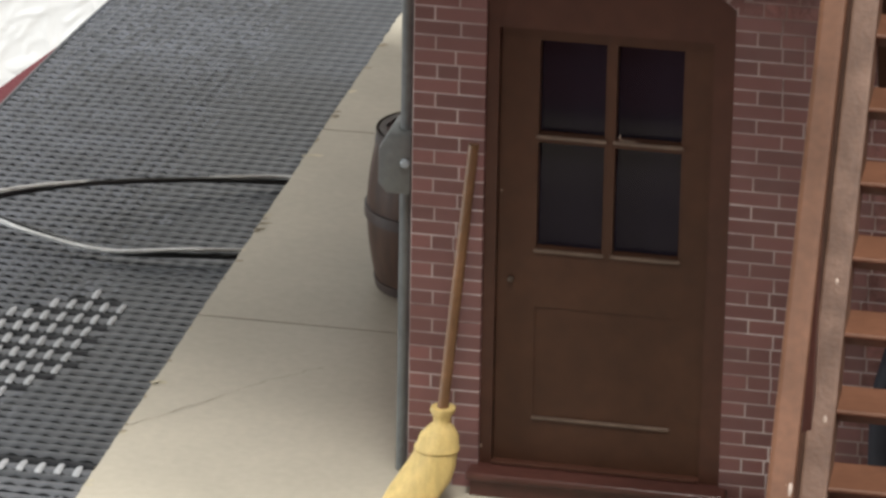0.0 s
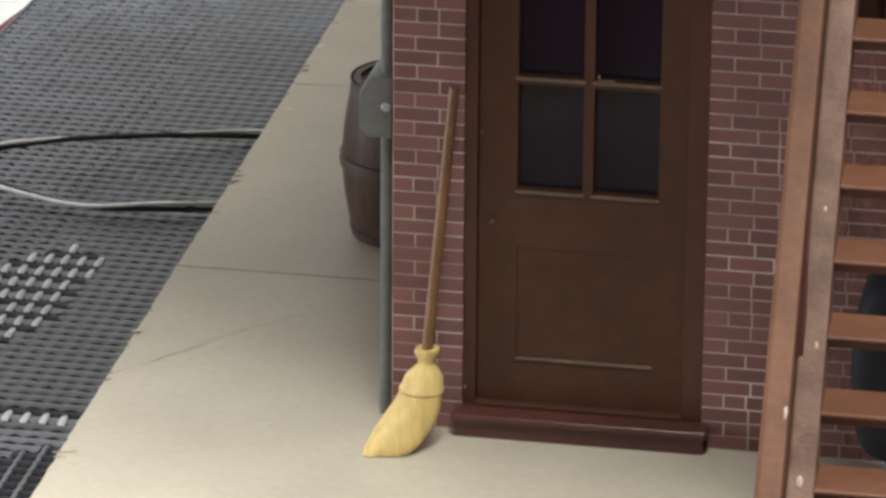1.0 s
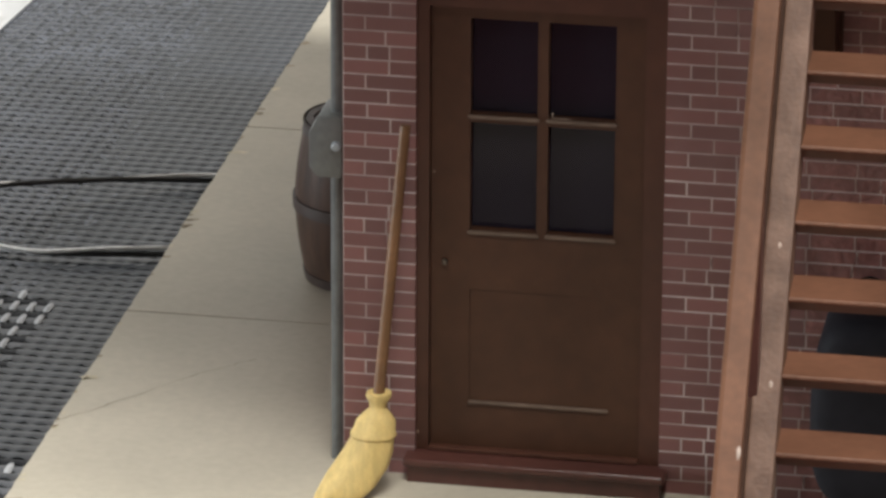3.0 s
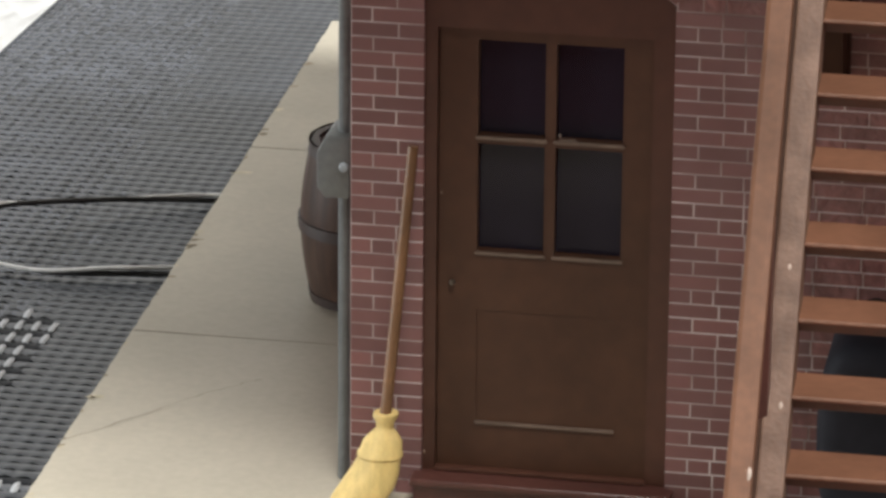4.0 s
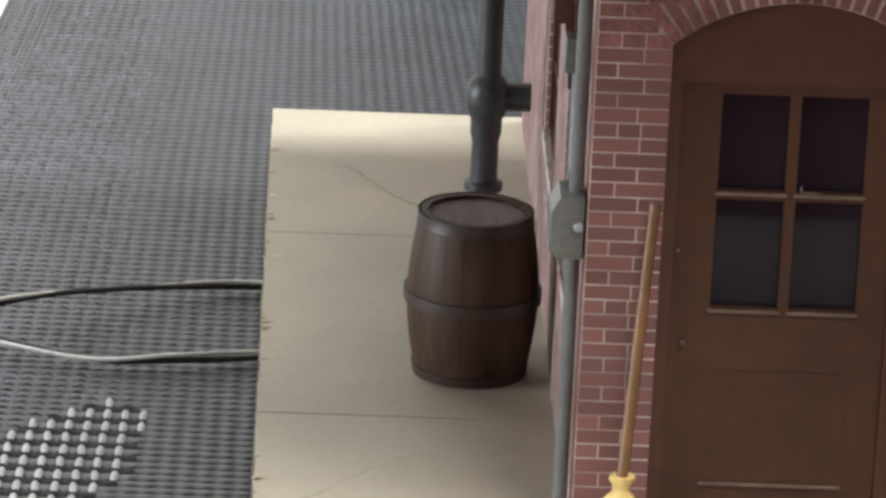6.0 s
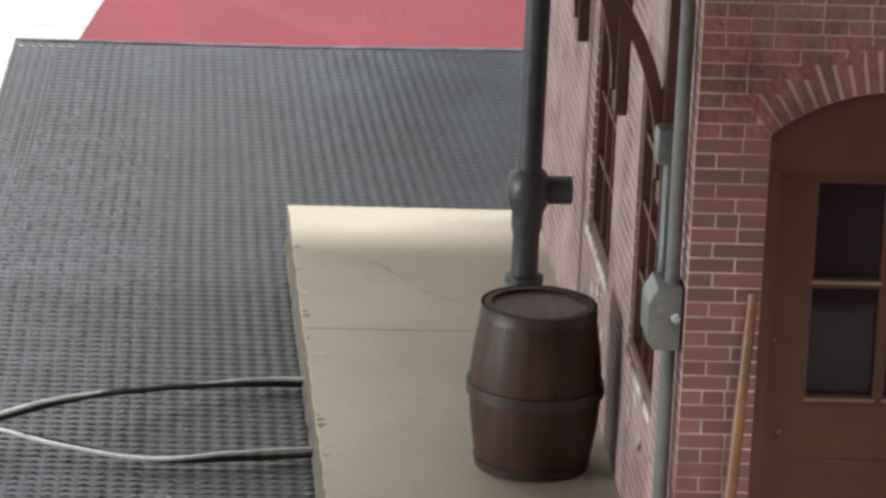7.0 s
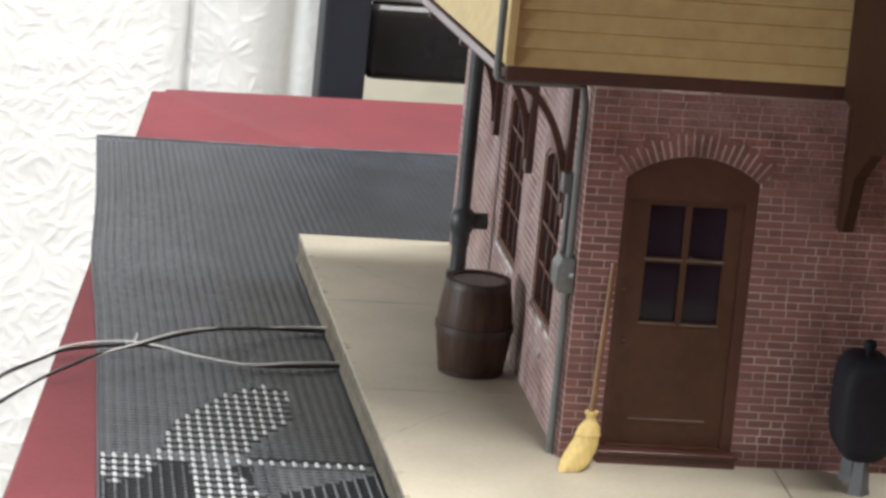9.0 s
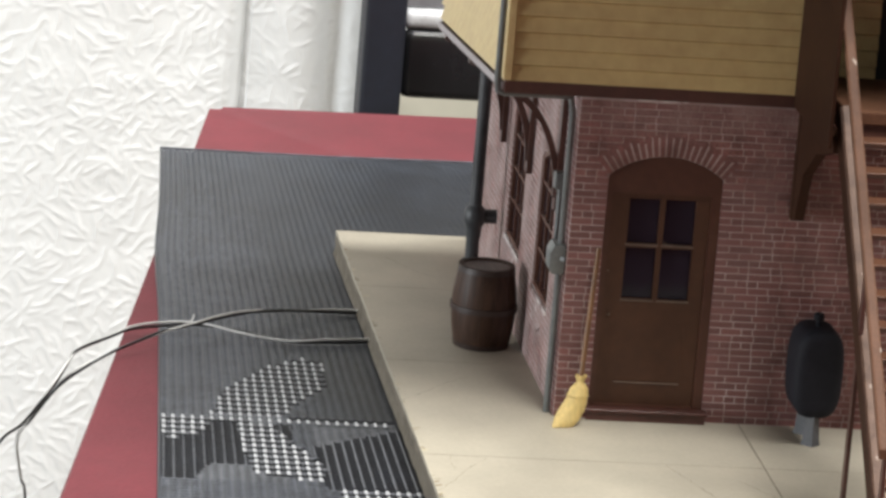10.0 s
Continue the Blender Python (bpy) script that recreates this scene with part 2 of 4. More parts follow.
def lathe(profile, segments=32, cx=0, cy=0, bm=None):
    """A solid of revolution about z from (radius, height) pairs."""
    out = bm or bmesh.new()
    rings = []
    for r, z in profile:
        rings.append([out.verts.new((cx + r * math.cos(a), cy + r * math.sin(a), z)) for a in (2 * math.pi * k / segments for k in range(segments))])
    for a, b in zip(rings, rings[1:]):
        for k in range(segments):
            out.faces.new((a[k], a[(k + 1) % segments], b[(k + 1) % segments], b[k]))
    out.faces.new(rings[0][::-1])
    out.faces.new(rings[-1])
    return out


def tube(points, radius, segments=12, bm=None, radii=None, flat=1.0):
    """A round bar along points, closed at its ends."""
    out = bm or bmesh.new()
    pts = [Vector(p) for p in points]
    up, rings = None, []
    for i, p in enumerate(pts):
        d = (pts[min(i + 1, len(pts) - 1)] - pts[max(i - 1, 0)]).normalized()
        if up is None:
            up = Vector((0, 0, 1)) if abs(d.z) < 0.9 else Vector((1, 0, 0))
        side = d.cross(up).normalized()
        up = side.cross(d).normalized()
        r = radii[i] if radii else radius
        rings.append([out.verts.new(p + side * r * math.cos(a) + up * r * flat * math.sin(a)) for a in (2 * math.pi * k / segments for k in range(segments))])
    for a, b in zip(rings, rings[1:]):
        for k in range(segments):
            out.faces.new((a[k], a[(k + 1) % segments], b[(k + 1) % segments], b[k]))
    out.faces.new(rings[0][::-1])
    out.faces.new(rings[-1])
    bmesh.ops.recalc_face_normals(out, faces=out.faces[:])
    return out


def smooth_path(points, steps=10):
    """A Catmull-Rom curve through points."""
    p = [Vector(q) for q in points]
    p = [2 * p[0] - p[1]] + p + [2 * p[-1] - p[-2]]
    out = []
    for a, b, c, d in zip(p, p[1:], p[2:], p[3:]):
        for k in range(steps):
            t = k / steps
            out.append(0.5 * (2 * b + (c - a) * t + (2 * a - 5 * b + 4 * c - d) * t * t + (3 * b - a - 3 * c + d) * t ** 3))
    return out + [p[-2]]


def sheet(outline, holes, thickness, to_world, bm=None):
    """A flat wall: an outline with holes, both as (u, v) loops, made solid and laid into the world."""
    tmp = bmesh.new()
    edges = []
    for loop in [outline] + holes:
        vs = [tmp.verts.new((u, 0, v)) for u, v in loop]
        edges += [tmp.edges.new((a, b)) for a, b in zip(vs, vs[1:] + vs[:1])]
    bmesh.ops.triangle_fill(tmp, use_beauty=True, edges=edges)
    faces = tmp.faces[:]
    got = bmesh.ops.extrude_face_region(tmp, geom=faces)
    for v in got["geom"]:
        if isinstance(v, bmesh.types.BMVert):
            v.co.y += thickness
    bmesh.ops.recalc_face_normals(tmp, faces=tmp.faces[:])
    for v in tmp.verts:
        v.co = Vector(to_world(v.co.x, v.co.y, v.co.z))
    bmesh.ops.recalc_face_normals(tmp, faces=tmp.faces[:])
    return merge(bm, tmp) if bm else tmp


class Arch:
    """An opening with a flat segmental arch: half width, foot, springing and crown."""

    def __init__(self, mid, half, foot, spring, crown):
        self.mid, self.half, self.foot, self.spring, self.crown = mid, half, foot, spring, crown
        rise = crown - spring
        self.radius = (half * half + rise * rise) / (2 * rise)
        self.centre = crown - self.radius
        self.angle = math.asin(half / self.radius)

    def loop(self, grow=0.0, steps=16):
        r = self.radius + grow
        arc = [(self.mid + r * math.sin(a), self.centre + r * math.cos(a)) for a in (self.angle * (1 - 2 * k / steps) for k in range(steps + 1))]
        return [(self.mid - self.half - grow, self.foot), (self.mid + self.half + grow, self.foot)] + arc

    def span(self, z, ring):
        """The stretch that bricks leave free at height z."""
        if z < self.foot:
            return None
        if z < self.spring:
            return self.mid - self.half, self.mid + self.half
        r = self.radius + ring
        if z > self.centre + r:
            return None
        w = math.sqrt(max(0, r * r - (z - self.centre) ** 2))
        a = abs(math.atan2(w, z - self.centre))
        if a > self.angle:
            w = max(self.half, (z - self.centre) * math.tan(self.angle))
        return self.mid - w, self.mid + w


# ---- the room ----
def slab_box(name, x0, x1, y0, y1, z0, z1, mat, label, category):
    ob = part(name, box(x0, x1, y0, y1, z0, z1), mat)
    return tagged(ob, label, category, kind="structure")


slab_box("floor", -230, 230, -260, 160, -80, -75, FLOORING, "plain brown room floor below the table", "floor")
slab_box("ceiling", -230, 230, -260, 160, 165, 170, ROOM, "plain white room ceiling", "ceiling")
slab_box("wall_north", -230, 230, 150, 155, -75, 165, BEIGE, "plain beige wall behind the table", "wall")
slab_box("wall_south", -230, 230, -260, -255, -75, 165, ROOM, "plain white wall", "wall")
slab_box("wall_west", -230, -225, -255, 150, -75, 165, ROOM, "plain white wall", "wall")
slab_box("wall_east", 225, 230, -255, 150, -75, 165, ROOM, "plain white wall", "wall")

# ---- table, mat and background ----
def table_edge(y):
    return -4.70 - 0.1605 * (28.3 - y)


def make_table():
    t = thing("table", (5, 0, -75), "red cloth-covered table with rounded corners", "table")
    bm = bmesh.new()
    r, far, near, right = 0.42, 28.35, -40.0, 40.0
    loop = [(table_edge(near), near), (right, near), (right, far + 1.8)]
    a = Vector((table_edge(far), far))
    for k in range(9):
        f = k / 8
        b0, b1, b2 = a + Vector((r, r * 0.04)), a, a + Vector((-0.1605 * r, -r))
        loop.append(tuple((1 - f) ** 2 * b0 + 2 * f * (1 - f) * b1 + f * f * b2))
    top = [bm.verts.new((x, y, -0.6)) for x, y in loop]
    low = [bm.verts.new((x, y, -2.6)) for x, y in loop]
    bm.faces.new(top)
    bm.faces.new(low[::-1])
    for k in range(len(loop)):
        n = (k + 1) % len(loop)
        bm.faces.new((top[k], low[k], low[n], top[n]))
    bmesh.ops.bevel(bm, geom=[e for e in bm.edges if all(v.co.z > -1 for v in e.verts)], offset=0.18, segments=3, profile=0.5, affect="EDGES")
    bmesh.ops.recalc_face_normals(bm, faces=bm.faces[:])
    part("tabletop", bm, RED, t, smooth=True)
    for x, y in ((2, 20), (36, 20), (2, -36), (36, -36)):
        part("leg", box(x - 1.6, x + 1.6, y - 1.6, y + 1.6, -75, -2.6, 0.2), TRIM, t)


make_table()

WARP, WEFT = 0.19, 0.175
LEAVES = (
    ((-6.75, 0.9), (-6.35, 2.7), (-5.4, 4.4), (-4.55, 5.35), (-4.1, 5.0), (-4.2, 3.2), (-4.9, 1.9), (-5.35, 0.95)),
    ((-6.3, 0.6), (-5.6, 0.45), (-4.7, -2.4), (-4.9, -3.3), (-6.2, -2.9)),
    ((-7.75, 0.6), (-6.75, 0.6), (-7.0, -0.3), (-7.75, -0.9)),
    ((-4.6, -3.7), (-3.0, -3.5), (-2.9, -4.4), (-4.7, -4.4)),
)


def inside(x, y, loop):
    hit = False
    for (xa, ya), (xb, yb) in zip(loop, loop[1:] + loop[:1]):
        if (ya > y) != (yb > y) and x < (xb - xa) * (y - ya) / (yb - ya) + xa:
            hit = not hit
    return hit


def mat_left(y):
    return -6.3 - 0.066 * (23.0 - y) - 0.10 * math.exp(-((y - 13.5) / 3.5) ** 2)


def mat_height(x, y):
    """The mat lies on the cloth and curls up at its far corner."""
    far = max(0.0, (y - 15.5) / 7.5)
    near_edge = max(0.0, 1 - (x - mat_left(y)) / 4.0)
    return -0.585 + 0.05 * far ** 2 * near_edge


def column_x(c, y):
    """Place of a warp column, counted from the left hem; the columns draw together towards the far end."""
    return mat_left(y) + c * WARP * (-2.7 - mat_left(y)) / 5.0


def skew(x, y):
    return y + 0.045 * (x + 6.3) * max(0, (y - 10) / 13)


def weave_region(x, y):
    """What the weave shows at a place: knots, upright bars, level lines or plain dashes."""
    if any(inside(x, y, q) for q in LEAVES) or (-7.8 < x < -3.05 and abs(y - 0.72 - 0.03 * (x + 5)) < 0.16):
        return "knots"
    if -3.4 < y < 0.4 and x < -5.2 + 0.1 * y:
        return "lines" if y < -2.35 and x > -7.4 + 0.4 * (y + 3.4) else "bars"
    if -3.7 < y < 0.5 and x > -4.85:
        return "bars" if y < 0.32 + (x + 3.1) * 0.75 else "lines"
    return "plain"


def make_mat():
    t = thing("woven_mat", (-4, 5, -0.6), "black and grey woven vinyl mat with white leaf pattern", "mat")
    rows = np.arange(-12.0, 23.31, 0.35)
    bm = bmesh.new()
    grid = []
    for y in rows:
        x0, x1 = mat_left(y), 14.0
        grid.append([bm.verts.new((x, skew(x, y), mat_height(x, y))) for x in np.linspace(x0, x1, 40)])
    for a, b in zip(grid, grid[1:]):
        for k in range(39):
            bm.faces.new((a[k], a[k + 1], b[k + 1], b[k]))
    got = bmesh.ops.extrude_face_region(bm, geom=bm.faces[:])
    for v in got["geom"]:
        if isinstance(v, bmesh.types.BMVert):
            v.co.z -= 0.012
    bmesh.ops.recalc_face_normals(bm, faces=bm.faces[:])
    part("backing", bm, MAT_BLACK, t, "dark backing")
    # bound hems along the two edges that show
    ys = np.linspace(-12, 23.3, 90)
    part("hem", tube([(mat_left(y) + 0.02, skew(mat_left(y), y), mat_height(mat_left(y), y) + 0.01) for y in ys], 0.035, 8), MAT_GREY, t, "dark rounded hem", smooth=True)
    xs = np.linspace(mat_left(23.3), 4.0, 40)
    part("hem", tube([(x, skew(x, 23.3), mat_height(x, 23.3) + 0.006) for x in xs], 0.032, 8), MAT_MID, t, "dark rounded hem", smooth=True)
    # cross threads that bow past one another, pale bars and white knots
    verts, faces, kind = [], [], []

    def strip(points, width, lift, along, index):
        base = len(verts)
        for k, (x, y, z) in enumerate(points):
            half = width[k] if isinstance(width, list) else width
            w = Vector((half, 0, 0)) if along == "y" else Vector((0, half, 0))
            p = Vector((x, y, z))
            verts.extend([tuple(p - w), tuple(p - w * 0.55 + Vector((0, 0, lift))), tuple(p + w * 0.55 + Vector((0, 0, lift))), tuple(p + w)])
        for k in range(len(points) - 1):
            for q in range(3):
                a = base + 4 * k + q
                faces.append((a, a + 1, a + 5, a + 4))
                kind.append(index[k] if isinstance(index, list) else index)

    rng = random.Random(21)
    for row, y0 in enumerate(np.arange(-7.0, 23.1, WEFT)):
        # a weft thread, spread flat at each warp column and drawn together between, which leaves a slot
        pts, ind, wide = [], [], []
        for q in range(420):
            c = q / 4
            x = column_x(c, y0)
            if x > (4.0 if y0 > 13.2 else -2.6):
                break
            bulge = 0.5 - 0.5 * math.cos(2 * math.pi * c)
            what = weave_region(x, y0)
            tone = 4 if bulge > 0.4 and x < -4.75 + rng.uniform(-0.5, 0.5) and y0 < 16 + rng.uniform(-6, 6) else 1
            if what == "knots":
                tone = 3 if row % 2 == 0 else 0
            elif what == "bars":
                tone = 0
            elif what == "lines":
                tone = 3
            pts.append((x, skew(x, y0) + rng.uniform(-0.004, 0.004), mat_height(x, y0) + 0.007 + (0.012 if x > -4.7 else 0.020) * bulge + rng.uniform(-0.002, 0.002)))
            wide.append(WEFT * ((0.55 if tone in (1, 4) else 0.5) - (0.28 - 0.18 * min(1.0, max(0.0, (y0 - 8.0) / 10.0))) * (0.74 if x > -4.7 else 1.0) * bulge ** 0.7))
            ind.append(tone)
        strip(pts, wide, 0.010, "x", ind)
        for c in range(70):
            x = column_x(c + 0.5, y0)
            if x > -2.6:
                break
            what, h = weave_region(x, y0), mat_height(x, y0)
            if what == "bars":
                strip([(x, y0 - WEFT * 0.55, h + 0.010), (x, y0, h + 0.026), (x, y0 + WEFT * 0.55, h + 0.010)], 0.026, 0.010, "y", 3)
            if what == "knots" and row % 2 == 0:
                k = y0 + rng.uniform(-0.015, 0.015)
                lean = rng.uniform(-0.008, 0.008)
                strip([(x, k - 0.13, h + 0.012), (x, k - 0.10, h + 0.032), (x + lean, k + 0.05, h + 0.034), (x + lean, k + 0.13, h + 0.012)], [0.028, 0.040, 0.035, 0.018], 0.014, "y", 2)
    # raised ribs beside the left hem towards the far end
    for c in (0.7, 1.5, 2.3, 3.1, 3.9):
        line = [(column_x(c, y), skew(column_x(c, y), y), mat_height(column_x(c, y), y) + 0.018 * min(1.0, (y - 10.5 - c) / 5)) for y in np.arange(10.5 + c, 23.1, 0.3)]
        strip(line, 0.032, 0.014, "y", 1)
    me = bpy.data.meshes.new("weave")
    me.from_pydata([(a * CM, b * CM, c * CM) for a, b, c in verts], [], faces)
    for mm in (MAT_BLACK, MAT_GREY, MAT_WHITE, MAT_PALE, MAT_MID):
        me.materials.append(mm)
    me.polygons.foreach_set("material_index", kind)
    me.polygons.foreach_set("use_smooth", [True] * len(faces))
    ob = new("weave", me)
    ob.parent = t
    ob.matrix_parent_inverse = Matrix.Translation(-WHERE[t.name])
    tagged(ob, "grey and white woven threads", kind="stuff")


make_mat()


def curtain_fold(x):
    """How far the cloth stands forward: shallow waves, one width that turns back at its edge, and the next behind it."""
    if x < -3.0:
        lap = -1.2 * max(0.0, (x + 3.7) / 0.7) ** 2
    else:
        lap = 0.25 * math.exp(-((x + 2.0) / 0.9) ** 2) - 0.15
    return lap + 0.22 * math.sin(x * 0.55) - 0.5 * math.exp(-((x + 0.8) / 0.35) ** 2)


def make_curtain():
    """White embossed cloth that hangs in folds behind the table; short crinkled ridges spread from star points."""
    rng = random.Random(4)
    step = 0.05
    fine_x, fine_z = np.arange(-15.5, 0.7, step), np.arange(-17.0, 9.0, step)
    relief = np.zeros((len(fine_z), len(fine_x)))
    for i in range(-1, 5):
        for k in range(-1, 9):
            sx = -15.3 + 4.5 * i + (2.25 if k % 2 else 0) + rng.uniform(-0.2, 0.2)
            sz = -16.6 + 1.68 * k + rng.uniform(-0.15, 0.15)
            for j in range(2):
                stroke_z = sz + j * 15.1
                for ring, count, size in ((0.4, 9, 0.40), (0.85, 14, 0.6), (1.3, 18, 0.65), (1.8, 20, 0.7), (2.3, 20, 0.7)):
                    turn = rng.uniform(0, 6.3)
                    for n in range(count):
                        a = turn + 6.283 * (n + rng.uniform(-0.35, 0.35)) / count
                        r = ring + rng.uniform(-0.22, 0.22)
                        cx, cz = sx + r * math.cos(a), stroke_z + r * math.sin(a) * 0.8
                        lean = a + rng.choice((-1, 1)) * rng.uniform(0.1, 0.55)
                        half, tall, thin = size * rng.uniform(0.4, 0.75), rng.uniform(0.014, 0.044), rng.uniform(0.042, 0.060)
                        bend, beat = rng.choice((-1, 1)) * rng.uniform(0.05, 0.13), rng.uniform(4.0, 8.0)
                        i0, i1 = np.searchsorted(fine_x, (cx - half - 0.2, cx + half + 0.2))
                        k0, k1 = np.searchsorted(fine_z, (cz - half - 0.2, cz + half + 0.2))
                        if i0 == i1 or k0 == k1:
                            continue
                        gx, gz = np.meshgrid(fine_x[i0:i1] - cx, fine_z[k0:k1] - cz)
                        u, v = gx * math.cos(lean) + gz * math.sin(lean), gz * math.cos(lean) - gx * math.sin(lean)
                        v = v - bend * np.sin(u * beat)
                        h = tall * np.exp(-(v / thin) ** 2) * np.clip(1 - (u / half) ** 2, 0, 1)
                        relief[k0:k1, i0:i1] = np.maximum(relief[k0:k1, i0:i1], h)
    xs = np.concatenate([np.arange(-58.0, -15.5, 1.0), fine_x])
    zs = np.concatenate([np.arange(-72.0, -17.0, 1.0), fine_z, np.arange(9.0, 60.5, 1.0)])
    before, below = len(xs) - len(fine_x), int(np.searchsorted(zs, -17.0))
    verts, faces = [], []
    for k, z in enumerate(zs):
        for i, x in enumerate(xs):
            h = 0.0
            if i >= before and 0 <= k - below < len(fine_z):
                h = relief[k - below, i - before] + 0.02 * noise.noise(Vector((x * 0.9, z * 1.3, 11.0)))
            verts.append((x * CM, (36.5 - h - curtain_fold(x)) * CM, z * CM))
    wide = len(xs)
    for k in range(len(zs) - 1):
        for i in range(wide - 1):
            faces.append((k * wide + i, k * wide + i + 1, (k + 1) * wide + i + 1, (k + 1) * wide + i))
    me = bpy.data.meshes.new("curtain")
    me.from_pydata(verts, [], faces)
    me.materials.append(WHITE)
    me.polygons.foreach_set("use_smooth", [True] * len(faces))
    tagged(new("curtain", me), "white embossed cloth hanging in folds behind the table", "curtain")


make_curtain()


def make_stand():
    t = thing("display_stand", (3, 36, -75), "navy posts with glossy black rail and top rod behind the table", "stand")
    part("post", box(-0.25, 0.85, 34.2, 35.4, -75, 62, 0.12), NAVY, t)
    part("post", box(-61.1, -60, 34.2, 35.4, -75, 62, 0.12), NAVY, t)
    part("top_rod", box(-60, -0.25, 35.6, 36.9, 60.3, 61.3, 0.3, segments=3), NAVY, t, smooth=True)
    part("rail", box(0.85, 30, 34.6, 36.2, -1.55, 0.3, 0.28, segments=3), BLACK, t, "glossy black rail", smooth=True)
    # Bright reflection on the black rail's top, built as a silver strip.
    part("rail_reflection", box(0.87, 30, 34.75, 36.1, 0.304, 0.80, 0.2, segments=3), RAIL_GLINT, t, "reflection on the rail's top, as a silver strip", smooth=True)
    part("back_panel", box(0.87, 30, 35.2, 35.8, 0.804, 9.0, 0.05), CAP_GREY, t, "grey back panel")
    part("post", box(30, 31.1, 34.2, 35.4, -75, 14, 0.12), NAVY, t)
    for x in (-60.6, 0.3):
        part("rod_bracket", box(x - 0.5, x + 0.5, 35.3, 36.9, 60.2, 61.4, 0.1), NAVY, t)


make_stand()

# ---- wires ----
def make_wire(points, side, twist, label):
    t = thing("wire", points[0], label, "wire", "wires from the base")
    path = smooth_path(points, 8)
    part("black_strand", tube(path, 0.033, 8), WIRE_BLACK, t, "black insulated strand", smooth=True)
    part("grey_strand", tube([p + Vector((side[0], side[1] * math.cos(k * 0.12 + twist), 0.022 + 0.045 * math.sin(k * 0.17 + twist))) for k, p in enumerate(path)], 0.026, 8), WIRE_GREY, t, "grey insulated strand", smooth=True)


make_wire([(-2.7, 8.92, -0.50), (-3.4, 8.80, -0.48), (-4.0, 8.50, -0.40), (-4.65, 7.90, -0.25), (-5.3, 7.28, -0.13), (-5.95, 6.72, -0.11), (-6.73, 6.1, -0.16), (-7.38, 5.7, -0.22), (-8.42, 4.75, -0.42), (-9.07, 4.31, -0.70), (-9.59, 4.19, -1.1), (-10.05, 4.82, -2.0), (-10.2, 6.72, -3.0), (-9.86, 10.46, -5.0), (-9.64, 12.14, -6.0), (-9.4, 14.0, -9.0)], (0.0, -0.045), 0.8, "black and grey twin wire crossing the mat")
make_wire([(-2.7, 6.65, -0.50), (-3.83, 6.36, -0.48), (-4.66, 6.28, -0.47), (-5.58, 6.50, -0.38), (-6.22, 6.76, -0.36), (-6.93, 6.90, -0.40), (-7.93, 6.50, -0.42), (-8.45, 5.91, -0.45), (-9.16, 4.98, -0.50), (-9.39, 4.33, -0.60), (-9.63, 3.69, -0.80), (-9.93, 3.5, -1.2), (-10.27, 3.84, -1.8), (-10.75, 4.66, -2.6), (-11.5, 6.0, -5.0)], (0.0, 0.045), 0.6, "black and grey twin wire looping off the table")

tip = thing("wire_end", (-6.72, 6.95, -0.34), "short bare end of pale wire on the mat", "wire")
part("bare_strand", tube(smooth_path([(-6.85, 6.84, -0.34), (-6.72, 6.95, -0.32), (-6.66, 7.02, -0.28), (-6.64, 7.08, -0.21)], 6), 0.016, 8), WIRE_GREY, tip, smooth=True)

